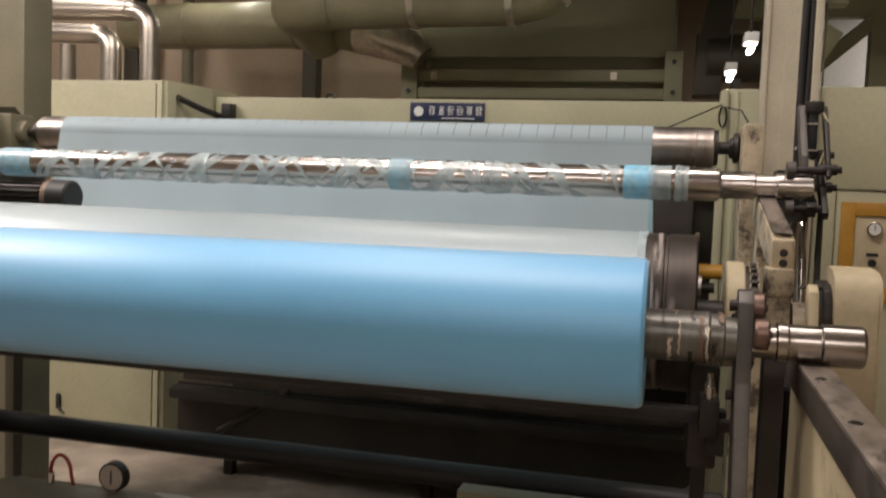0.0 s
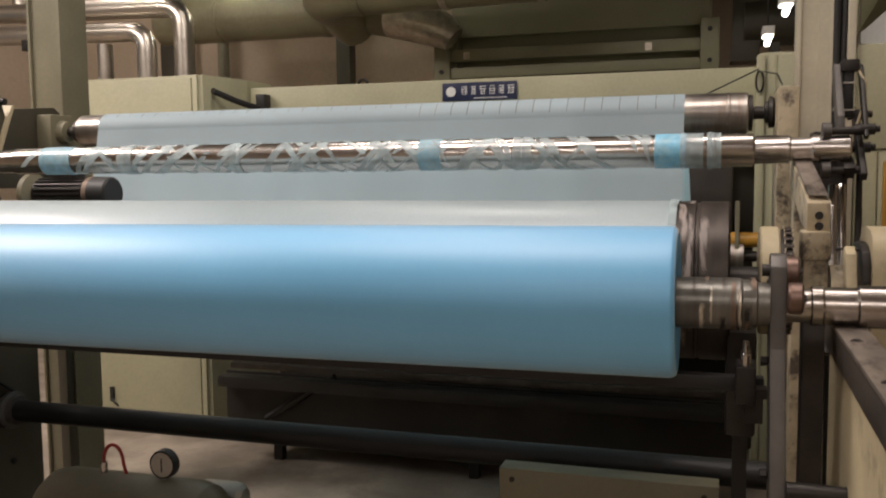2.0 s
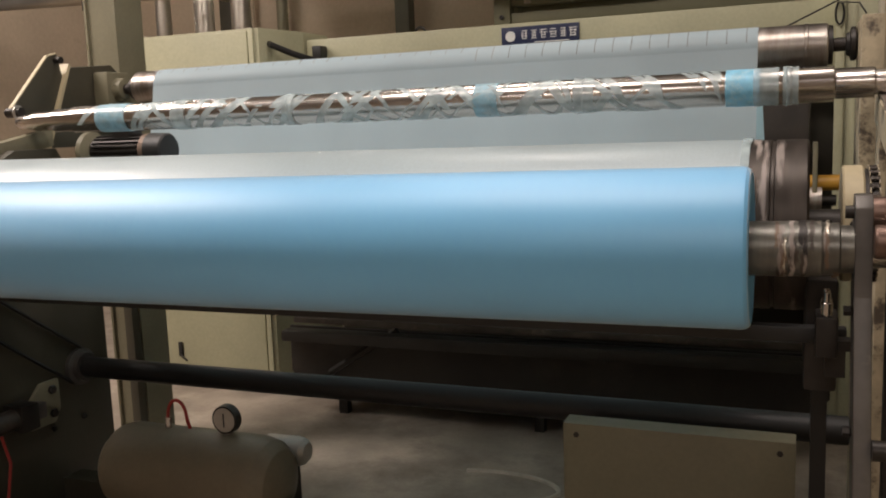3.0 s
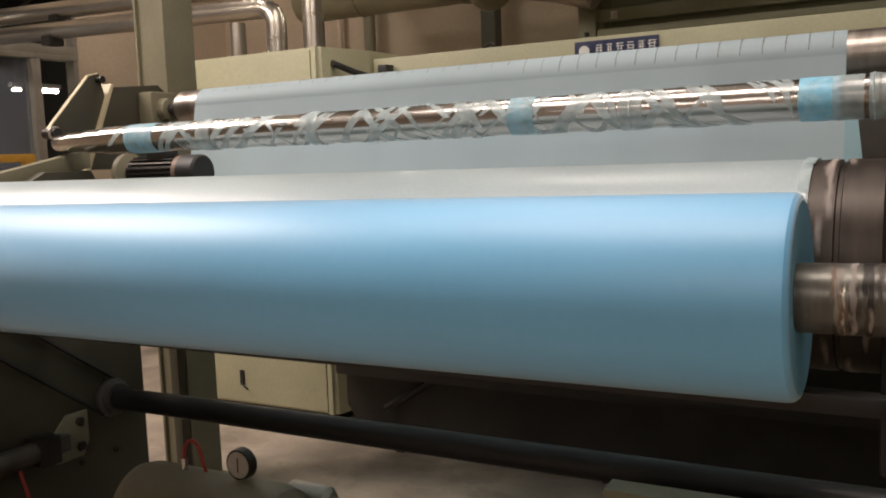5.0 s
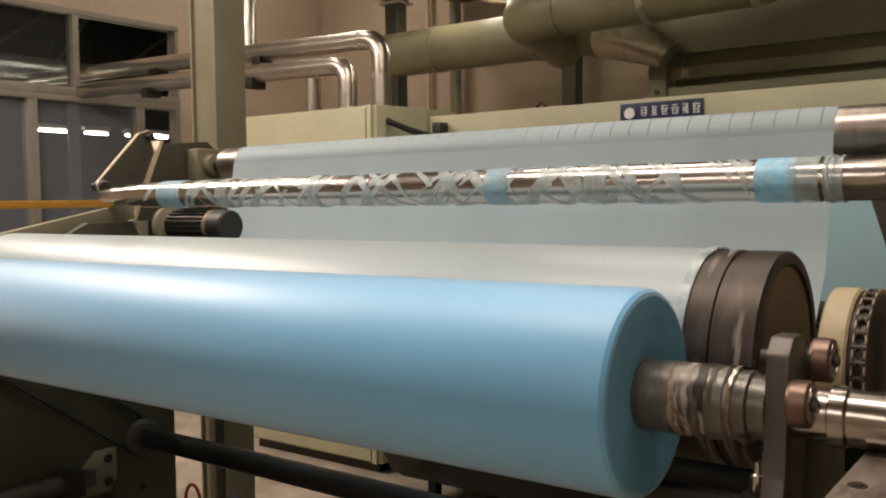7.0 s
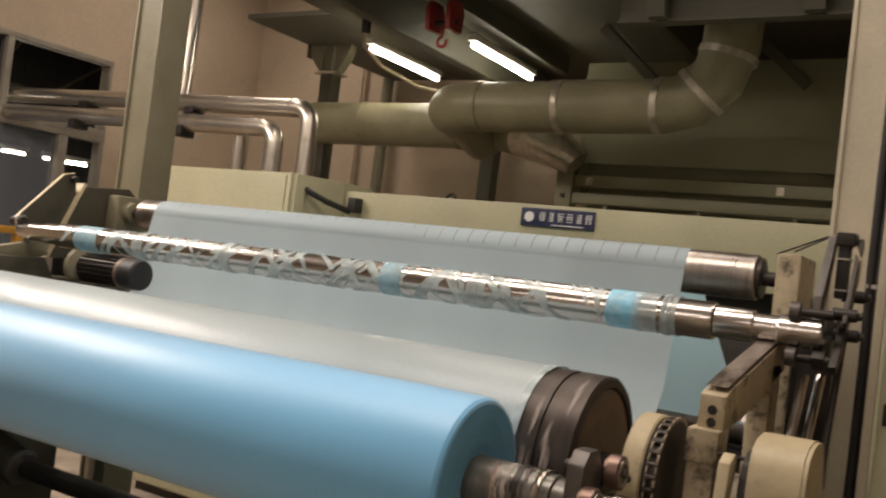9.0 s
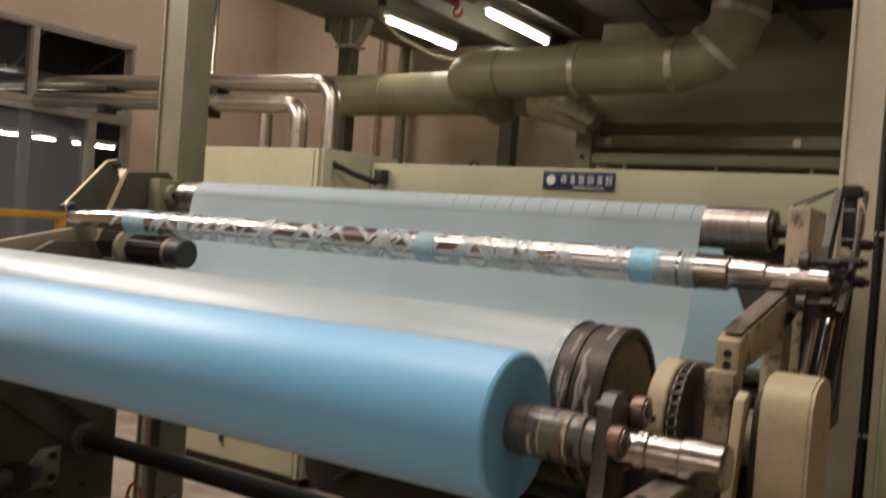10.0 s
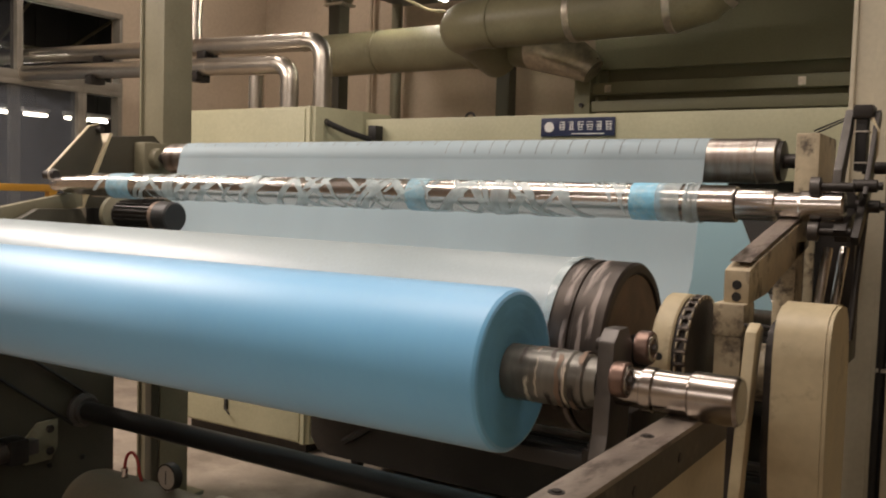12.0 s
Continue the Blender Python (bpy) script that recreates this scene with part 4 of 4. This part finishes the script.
def side_frame_left():
    t = thing("side_frame", 0, 0, 0, "dark green steel side frame of the winder", "frame", "winder side frames")
    part("plate", prism([(1.3, 0), (3.225, 0), (3.225, 1.2), (3.05, 1.5), (2.85, 1.5), (2.2, 1.18), (1.3, 1.0)], -2.77, -2.722, 0.004), DARKG, t)
    part("inclined_arm", prism([(1.35, 1.23), (3.1, 1.58), (3.1, 1.51), (1.35, 1.15)], -2.83, -2.78, 0.004), OLIVE, t)
    part("pulley", lathe([(-2.722, 0.06), (-2.7, 0.06), (-2.695, 0.03)], 28, at=(0, 2.5, 1.03)), PLATE, t)
    for y, z in ((2.9, 0.4), (3.06, 0.4), (3.06, 1.1), (2.4, 0.55)):
        part("bolt", bolt(0.012, 0.01, (-2.722, y, z)), BLACKM, t)
    part("bearing_plate", prism([(3.16, 1.5), (3.31, 1.835), (3.55, 1.855), (3.62, 1.8), (3.62, 1.5)], -2.915, -2.86, 0.006), DARKG, t)
    part("edge_plate", prism([(3.14, 1.5), (3.293, 1.848), (3.31, 1.848), (3.16, 1.5)], -2.92, -2.855, 0.002), CREAM, t)
    part("pillow_block", box(-2.86, GUIDE_Y - 0.07, GUIDE_Z - 0.09, -2.78, GUIDE_Y + 0.08, GUIDE_Z + 0.075, 0.012), OLIVE, t)
    part("bearing", lathe([(-2.78, 0.05), (-2.745, 0.045), (-2.74, 0.028)], 28, at=(0, GUIDE_Y, GUIDE_Z)), OLIVE, t)
    part("spacer", lathe([(-2.7, 0.03), (-2.69, 0.05), (-2.67, 0.05)], 24, at=(0, GUIDE_Y, GUIDE_Z)), BLACKM, t)
    part("bearing_stand", box(-2.915, 3.555, 0, -2.868, 3.605, 1.5, 0.004), DARKG, t)
    return t


side_frame_left()
lv = thing("latch_lever", -2.88, 0, 0, "triangular steel latch plate with a bright front edge", "lever")
part("plate", prism([(2.99, 1.655), (3.2, 1.872), (3.25, 1.885), (3.27, 1.8), (3.28, 1.56), (3.06, 1.58)], -0.008, 0.008, 0.002), DARKG, lv)
part("bright_edge", prism([(2.986, 1.658), (3.197, 1.877), (3.247, 1.89), (3.25, 1.885), (3.2, 1.872), (2.99, 1.653)], -0.009, 0.009, 0.002), CREAM, lv)
part("pivot", lathe([(-0.02, 0.02), (0.05, 0.02)], 18, at=(0, 3.0, 1.645)), BLACKM, lv)
part("pivot_washer", lathe([(0.03, 0.028), (0.036, 0.028)], 20, at=(0, 3.0, 1.645)), ALU, lv)
part("top_pin", lathe([(-0.02, 0.014), (0.04, 0.014)], 14, at=(0, 3.24, 1.86)), BLACKM, lv)


def motor():
    t = thing("traverse_motor", -2.525, 3.2, 1.48, "black ribbed electric motor on the side frame", "motor")
    part("body", lathe([(-0.13, 0.045), (-0.12, 0.055), (0.13, 0.055), (0.14, 0.05)], 32), BLACKM, t)
    for k in range(20):
        a = 2 * math.pi * k / 20
        b = box(-0.11, -0.0025, 0.05, 0.12, 0.0025, 0.064)
        bmesh.ops.rotate(b, cent=(0, 0, 0), matrix=Matrix.Rotation(a, 3, "X"), verts=b.verts)
        part("fin", b, BLACKM, t)
    part("end_ring", lathe([(0.125, 0.055), (0.127, 0.065), (0.15, 0.066)], 32), RUST, t)
    part("fan_cover", lathe([(0.15, 0.066), (0.225, 0.064), (0.232, 0.057), (0.233, 0.005)], 32), BLACK, t)
    part("front_flange", lathe([(-0.17, 0.03), (-0.17, 0.08), (-0.145, 0.08), (-0.13, 0.05)], 32), OLIVE, t, "olive mounting flange")
    part("bracket", box(-0.36, -0.05, -0.075, 0.02, 0.05, -0.06, 0.003), DARKG, t)
    part("terminal_box", box(-0.02, -0.04, 0.05, 0.07, 0.04, 0.095, 0.005), BLACKM, t)


motor()


def side_frame_right():
    t = thing("side_frame", 0, 0, 0, "cream painted side panel with a worn steel rail", "frame", "winder side frames")
    part("panel", box(0.234, 1.25, 0.0, 0.27, 2.3, 1.175, 0.004), CREAM, t)
    part("rail", box(0.219, 1.2, 1.236, 0.277, 2.28, 1.245, 0.002), RAIL, t, "worn bare steel rail")
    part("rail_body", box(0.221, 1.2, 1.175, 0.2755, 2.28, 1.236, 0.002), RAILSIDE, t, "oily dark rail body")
    for y in (1.295, 1.62, 1.945, 2.23):
        part("rail_bolt", lathe([(0, 0.011), (0.001, 0.011), (0.0012, 0.007), (0.003, 0.0065)], 14, axis="z", at=(0.24, y, 1.245)), BLACKM, t)
    for y in (1.55, 1.8, 2.0):
        part("rail_hole", lathe([(0.2756, 0.008), (0.2766, 0.008)], 12, at=(0, y, 1.205)), BLACKM, t)
    part("inclined_arm", prism([(2.5, 1.4), (2.5, 1.47), (2.56, 1.485), (3.06, 1.575), (3.12, 1.575), (3.12, 1.5), (2.66, 1.41)], 0.198, 0.25, 0.004), WORN, t, "chipped cream inclined arm")
    part("arm_plate", prism([(2.52, 1.487), (2.6, 1.503), (3.05, 1.585), (3.05, 1.578), (2.6, 1.493)], 0.202, 0.246), RAIL, t)
    part("post", box(0.2, 2.95, 0, 0.25, 3.07, 1.52, 0.004), WORN, t)
    part("pillar", box(0.19, 2.475, 1.19, 0.245, 2.55, 1.4, 0.005), WORN, t, "chipped cream pillar")
    part("pillar_foot", box(0.192, 2.478, 0.0, 0.243, 2.548, 1.19, 0.004), TROUGH, t, "near-black lower end of the pillar")
    part("pillar_cap", box(0.186, 2.469, 1.335, 0.25, 2.556, 1.403, 0.005), WORN, t)
    for z in (1.415, 1.44):
        part("hole", lathe([(0, 0.01), (0.002, 0.01)], 10, axis="y", at=(0.225, 2.4985, z)), BLACK, t)
    part("bearing_block", box(0.17, 3.29, 1.3, 0.235, 3.56, 1.812, 0.008), WORN, t, "rough cream bearing block")
    part("bearing_stand", box(0.175, 3.3, 0, 0.23, 3.55, 1.3), WORN, t)
    return t


side_frame_right()


def swing_arm():
    t = thing("roll_arm", 0, 0, 0, "dark steel arm steadying the roll shaft with two bearings", "arm")
    part("arm_plate", prism([(2.075, 1.36), (2.098, 1.382), (2.14, 1.382), (2.165, 1.35), (2.16, 1.2), (2.0, 0.72), (1.99, 0.0), (1.9, 0.0), (1.91, 0.74), (2.06, 1.2)], 0.1, 0.13, 0.003), PLATE, t)
    part("arm_step", box(0.05, 1.86, 0, 0.14, 2.04, 0.6, 0.005), PLATE, t)
    for y, z in ((2.19, 1.34), (2.075, 1.3)):
        b = part("bearing", lathe([(0.13, 0.016), (0.132, 0.029), (0.136, 0.031), (0.156, 0.031), (0.159, 0.029), (0.159, 0.025)], 32, at=(0, y, z)), COPPER, t, "bronze coloured bearing")
        part("bearing_ring", lathe([(0.159, 0.026), (0.1605, 0.0255), (0.1605, 0.0175), (0.158, 0.017)], 28, at=(0, y, z), closed=False), JOURNAL, b, "bright steel ring")
        part("bearing_seal", lathe([(0.157, 0.0175), (0.1572, 0.009)], 24, at=(0, y, z)), BLACKM, b)
        part("bearing_cap", lathe([(0.157, 0.009), (0.166, 0.0085), (0.166, 0.002)], 6, at=(0, y, z)), PLATE, b)
    part("pin", lathe([(0.085, 0.012), (0.1, 0.012)], 14, at=(0, 2.11, 1.35)), BLACKM, t)
    for k, z in enumerate((1.17, 0.96)):
        part("bolt", bolt(0.01, 0.015, (0.085, 2.09 - 0.06 * k, z)), BLACKM, t)
    part("foot_rod", rod((0.13, 1.97, 0.95), (0.234, 1.97, 0.95), 0.018, 14), BLACKM, t)


swing_arm()
bh = thing("bearing_housing", 0, 0, 0, "dark greasy bearing housing below the drum end", "housing")
part("casing", box(0.02, 2.3, 0.95, 0.085, 2.62, 1.19, 0.01), BLACKM, bh)
# support added under the casing, black to sink into the shade there
part("foot", box(0.04, 2.53, 0, 0.075, 2.59, 0.92), BLACK, bh)
part("cap", box(0.035, 2.4, 1.19, 0.085, 2.52, 1.235, 0.006), WORN, bh)
af = thing("air_fitting", 0.06, 2.2, 1.12, "small chrome air fittings beside the roll arm", "fitting")
part("manifold", box(-0.02, -0.04, -0.06, 0.02, 0.05, 0.02, 0.004), BLACKM, af)
for fy in (-0.02, 0.02):
    part("nipple", lathe([(0.02, 0.011), (0.045, 0.011), (0.047, 0.007), (0.065, 0.007)], 14, axis="z", at=(0, fy, 0)), CHROME, af)
part("bracket", box(0.02, -0.02, -0.05, 0.05, 0.02, -0.03), BLACKM, af)


def chain_drive():
    t = thing("chain_sprocket", 0, DRUM_Y + 0.03, DRUM_Z, "cream hub with a greasy chain sprocket beside it", "sprocket")
    part("hub", lathe([(0.09, 0.05), (0.092, 0.125), (0.096, 0.129), (0.132, 0.129), (0.136, 0.125)], 56), CREAM, t, "cream painted hub disc")
    for a in (200, 80, 320):
        part("hub_hole", lathe([(0, 0.008), (0.003, 0.008)], 12, at=(0.0915, 0.095 * math.cos(radians(a)), 0.095 * math.sin(radians(a)))), BLACK, t)
    for a in (0,):
        part("rim_hole", lathe([(0, 0.008), (0.0015, 0.008)], 12, axis="y", at=(0.113, -0.1295, 0.012)), BLACK, t)
    part("backing", lathe([(0.136, 0.12), (0.165, 0.12), (0.165, 0.05)], 48), BLACKM, t)
    n = 64
    for k in range(n):
        a = 2 * math.pi * k / n
        if k % 2:
            b = box(-0.0105, -0.0072, -0.004, -0.0075, 0.0072, 0.005, 0.001)
            box(0.0075, -0.0072, -0.004, 0.0105, 0.0072, 0.005, 0.001, b)
        else:
            b = rod((-0.0105, 0, 0), (0.0105, 0, 0), 0.0042, 8)
            box(-0.0062, -0.0072, -0.003, -0.0038, 0.0072, 0.004, 0.0008, b)
            box(0.0038, -0.0072, -0.003, 0.0062, 0.0072, 0.004, 0.0008, b)
        bmesh.ops.transform(b, matrix=Matrix.Rotation(a, 4, "X") @ Matrix.Translation((0.1545, 0, 0.1245)), verts=b.verts)
        part("chain_link", b, WORN if k % 2 else RAILSIDE, t)
    return t


chain_drive()


def guard():
    t = thing("wheel_guard", 0, 2.5, 1.16, "round cream sheet metal wheel guard", "guard")
    out = [(0.08, -0.305), (0.03, -0.275), (-0.03, -0.215), (-0.08, -0.16), (-0.106, -0.1), (-0.117, -0.03), (-0.121, 0.06), (-0.12, 0.16),
           (-0.113, 0.205), (-0.095, 0.235), (-0.06, 0.25), (0.0, 0.256), (0.06, 0.25), (0.1, 0.22), (0.125, 0.14), (0.13, 0.04), (0.13, -0.1), (0.12, -0.25)]
    part("guard_shell", prism(out, 0.327, 0.419), CREAM, t, "round-cornered cream guard shell", 38)
    part("side_cover", prism([(y * 0.99, z * 0.99) for y, z in out], 0.4195, 0.427), CREAM, t, "flat cover sheet with a dark seam", 38)
    part("inner_face", prism([(y * 0.86 + 0.004, z * 0.86) for y, z in out], 0.308, 0.327, 0.003), BLACKM, t, "dark wheel inside the guard")
    part("hub", lathe([(0.252, 0.06), (0.309, 0.06)], 36, at=(0, 0.03, 0.1)), WORN, t)
    part("lever_plate", prism([(-0.19, -0.13), (-0.15, -0.13), (-0.075, 0.14), (-0.045, 0.2), (-0.075, 0.215), (-0.11, 0.2), (-0.13, 0.12)], 0.272, 0.294, 0.003), CREAM, t, "cream lever plate")
    part("lever_foot", box(0.268, -0.215, -0.26, 0.3, -0.13, -0.12, 0.004), CREAM, t)
    part("lever_pin", lathe([(0.252, 0.016), (0.272, 0.016)], 14, at=(0, -0.172, -0.19)), BLACKM, t)
    part("lever_stop", rod((0.256, -0.05, 0.205), (0.31, -0.05, 0.205), 0.004, 8), BLACKM, t)
    part("foot_bolt", bolt(0.012, 0.012, (0.316, 0.02, -0.262), "y"), BLACKM, t)
    part("pedestal", box(0.34, 0.02, -1.16, 0.41, 0.1, -0.25, 0.006), DARKG, t)
    return t


guard()


def shaft_clamp():
    t = thing("shaft_clamp", 0, 0, 0, "black pneumatic clamp linkage holding the spare shaft", "clamp")
    part("lever", prism([(3.0, 1.63), (3.02, 1.7), (3.16, 1.86), (3.2, 1.86), (3.19, 1.83), (3.07, 1.66), (3.06, 1.6)], 0.315, 0.335, 0.003), PLATE, t, "grey lever plate")
    part("cylinder", box(0.343, 3.14, 1.7, 0.372, 3.19, 1.84, 0.006), BLACK, t)
    part("cylinder_cap", box(0.336, 3.13, 1.835, 0.385, 3.2, 1.87, 0.006), BLACKM, t)
    for z in (1.72, 1.8):
        part("clip", box(0.34, 3.137, z, 0.375, 3.193, z + 0.004), ALU, t)
    part("hose", tube([(0.38, 3.14, 1.84), (0.4, 3.12, 1.8), (0.398, 3.12, 1.74), (0.38, 3.12, 1.68), (0.36, 3.1, 1.64)], 0.004, 8), CREAM, t, "pale air hose")
    for y, z in ((2.98, 1.655), (2.98, 1.545)):
        w = part("roller", lathe([(0.27, 0.014), (0.272, 0.024), (0.295, 0.024), (0.297, 0.014)], 24, at=(0, y, z)), PLATE, t)
        part("pin", lathe([(0.29, 0.01), (0.37, 0.012)], 14, at=(0, y, z)), BLACKM, w)
    part("link", prism([(2.96, 1.55), (2.98, 1.57), (3.2, 1.62), (3.2, 1.58), (3.0, 1.52)], 0.33, 0.36, 0.003), BLACKM, t)
    part("cylinder_rod", rod((0.31, 3.04, 1.5), (0.3, 2.88, 1.2), 0.012, 12), CHROME, t)
    part("cylinder_rod", rod((0.34, 3.1, 1.5), (0.33, 2.92, 1.2), 0.012, 12), CHROME, t)
    part("cylinder_body", rod((0.3, 2.88, 1.25), (0.29, 2.8, 1.05), 0.025, 14), BLACKM, t)
    part("bracket", box(0.262, 3.13, 1.2, 0.36, 3.25, 1.66, 0.005), BLACKM, t)
    part("link_arm", prism([(2.95, 1.535), (2.97, 1.515), (3.1, 1.6), (3.19, 1.7), (3.17, 1.72), (3.06, 1.63)], 0.372, 0.39, 0.003), BLACKM, t)
    part("link_arm", prism([(3.0, 1.64), (3.03, 1.63), (3.2, 1.84), (3.18, 1.86), (3.15, 1.85)], 0.386, 0.398, 0.003), BLACKM, t)
    for y, z in ((3.03, 1.66), (3.18, 1.71), (3.1, 1.61)):
        part("pivot_boss", lathe([(0.36, 0.016), (0.415, 0.016), (0.418, 0.01), (0.428, 0.01)], 16, at=(0, y, z)), BLACKM, t)
    part("drop_rod", rod((0.385, 3.08, 1.6), (0.375, 3.0, 1.28), 0.009, 12), BLACKM, t)


shaft_clamp()
wire = thing("pull_wire", 0, 0, 0, "thin black pull wire with a knotted loop", "wire")
part("wire_run", tube([(0.19, 3.45, 1.83), (0.2, 4.0, 1.92), (0.16, 4.86, 2.02)], 0.003, 6), BLACK, wire)
part("wire_run", tube([(-0.12, 4.86, 1.9), (0.16, 4.86, 2.03)], 0.004, 6), BLACK, wire)
part("loop", tube([tuple(p) for p in arc((0.165, 4.855, 1.97), 0.05, 90, 440, 14, (0.35, 0, 0), (0, 0, 1))], 0.005, 6), BLACK, wire)


# ---- low things between the frames ----
def air_tank():
    t = thing("air_tank", -1.93, 2.75, 0, "drab painted air receiver tank with a pressure gauge", "tank")
    part("shell", lathe([(-0.36, 0.01), (-0.355, 0.06), (-0.335, 0.11), (-0.3, 0.142), (-0.26, 0.152), (0.26, 0.152), (0.31, 0.14), (0.345, 0.11), (0.365, 0.06), (0.37, 0.01)], 48, at=(0, 0, 0.37)), TANK, t)
    for x in (-0.22, 0.18):
        for y in (-0.1, 0.1):
            part("leg", box(x, y - 0.015, 0, x + 0.03, y + 0.015, 0.28), BLACKM, t)
    part("gauge_stem", rod((0.145, 0, 0.51), (0.145, 0, 0.54), 0.01), ALU, t)
    g = part("gauge", lathe([(-0.015, 0.048), (0.015, 0.05), (0.02, 0.046)], 32, axis="y", at=(0.145, 0, 0.575)), BLACKM, t, "round pressure gauge")
    part("dial", lathe([(-0.0165, 0.042), (-0.0155, 0.042)], 32, axis="y", at=(0.145, 0, 0.575)), ALU, g)
    part("needle", box(0.143, -0.0185, 0.55, 0.147, -0.017, 0.598), BLACK, g)
    part("fitting", lathe([(0.51, 0.012), (0.56, 0.012)], 12, axis="z", at=(-0.1, 0, 0)), CHROME, t)
    part("hose", tube([(-0.1, 0, 0.555)] + [tuple(p) for p in arc((-0.06, 0, 0.56), 0.04, 180, 0, 10, (1, 0, 0), (0, 0, 1.6))] + [(-0.02, 0.02, 0.5)], 0.006, 8), RED, t, "red-brown hose loop")


air_tank()
el = thing("metal_canister", -1.66, 2.98, 0, "short shiny metal canister beside the tank", "canister")
part("drum_end", lathe([(-0.12, 0.03), (-0.118, 0.052), (0.0, 0.054), (0.03, 0.048), (0.045, 0.034), (0.05, 0.01)], 28, at=(0, 0, 0.39)), ALU, el)
part("stand", box(-0.06, -0.03, 0, -0.01, 0.03, 0.36), BLACKM, el)
bm_ = thing("base_beam", 0, 0, 0, "olive box beam across the winder base", "beam")
part("beam_body", box(-2.7, 2.9, 0.1, 0.2, 3.0, 0.2, 0.005), DARKG, bm_)
part("foot", box(-2.7, 2.9, 0, -2.6, 3.0, 0.1), DARKG, bm_)
part("foot", box(0.1, 2.9, 0, 0.2, 3.0, 0.1), DARKG, bm_)


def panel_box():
    t = thing("cover_box", 0, 0, 0, "sheet metal cover box on the floor, its colour darkened for shade", "box")
    # olive stands for green-grey paint in the machine's shade
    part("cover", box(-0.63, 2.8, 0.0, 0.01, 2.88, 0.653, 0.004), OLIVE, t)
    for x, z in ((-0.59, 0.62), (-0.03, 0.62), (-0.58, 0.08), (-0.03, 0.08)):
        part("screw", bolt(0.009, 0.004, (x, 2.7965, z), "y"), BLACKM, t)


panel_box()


def air_cylinder():
    t = thing("air_cylinder", -2.66, 0, 0.52, "dark steel pneumatic cylinder on the side frame", "cylinder")
    part("barrel", lathe([(2.25, 0.04), (2.66, 0.04)], 24, axis="y"), RAILSIDE, t)
    part("end_block", box(-0.05, 2.66, -0.05, 0.045, 2.74, 0.05, 0.005), BLACKM, t)
    part("rod_clevis", box(-0.03, 2.745, -0.03, 0.02, 2.8, 0.03, 0.005), PLATE, t)
    b = part("bracket_plate", prism([(2.78, -0.09), (2.9, -0.09), (2.93, -0.04), (2.93, 0.08), (2.84, 0.08), (2.78, 0.02)], -0.06, -0.045, 0.002), OLIVE, t, "olive bracket plate")
    for y, z in ((2.89, 0.045), (2.89, -0.05)):
        part("bolt", bolt(0.018, 0.014, (-0.045, y, z)), BLACKM, b)
    part("mount", box(-0.065, 2.3, -0.02, -0.035, 2.6, 0.02), BLACKM, t)
    part("hose", tube([(0.0, 2.6, -0.04), (0.01, 2.62, -0.15), (0.02, 2.58, -0.3), (0.0, 2.5, -0.45)], 0.006, 8), RED, t, "red air hose")


air_cylinder()
vl = thing("valve_cluster", -2.5, 2.5, 0, "dark greasy valves and hoses on the floor", "valve")
part("valve_block", box(-0.2, -0.15, 0, 0.12, 0.2, 0.16, 0.01), BLACKM, vl)
part("solenoid", box(-0.12, -0.1, 0.16, -0.04, -0.02, 0.24, 0.008), NAVY, vl)
part("tag", box(0.0, -0.1, 0.161, 0.06, -0.03, 0.166), WHITE, vl)
part("hose", tube([(0.1, 0, 0.1), (0.25, -0.1, 0.08), (0.4, 0.0, 0.05), (0.55, 0.15, 0.03)], 0.012, 8), BLACK, vl)
part("hose", tube([(0.05, 0.1, 0.15), (0.12, 0.15, 0.2), (0.2, 0.1, 0.12), (0.3, -0.05, 0.03)], 0.009, 8), RED, vl)
sc = thing("floor_scrape", -1.2, 3.75, 0.001, "pale curved scrape marks on the concrete", "floor mark", kind="stuff")
part("scrape", tube([tuple(p) for p in arc((0, 0, 0), 0.3, -60, 120, 18, (1, 0, 0), (0, 0.5, 0))], 0.012, 5), CHALK, sc)
part("scrape", tube([tuple(p) for p in arc((-0.1, -0.55, 0), 0.45, 20, 120, 18, (1, 0, 0), (0, 0.5, 0))], 0.012, 5), CHALK, sc)
hr = thing("yellow_handrail", 0, 0, 0, "yellow painted handrail beyond the winder", "handrail")
part("rail", box(-4.52, 2.0, 1.555, -4.47, 4.12, 1.6, 0.004), YELLOW, hr)
for hy in (2.1, 4.06):
    part("post", box(-4.52, hy, 0, -4.47, hy + 0.05, 1.555), YELLOW, hr)


# ---- movement ----
def motions():
    """The roll, the drum under its web and the guide roller turn at web speed, in degrees a second."""
    steps = [k / 15 for k in range(181)]
    for ob, rate in ((ROLL, -900.0), (DRUMT, 700.0), (GUIDE, 1250.0)):
        x, y, z = ob.location
        tilt = ROLL_TILT if ob is ROLL else 0.0
        walk(ob, [(s, pose(x, y, z, rate * s, tilt, 0)) for s in steps])


motions()
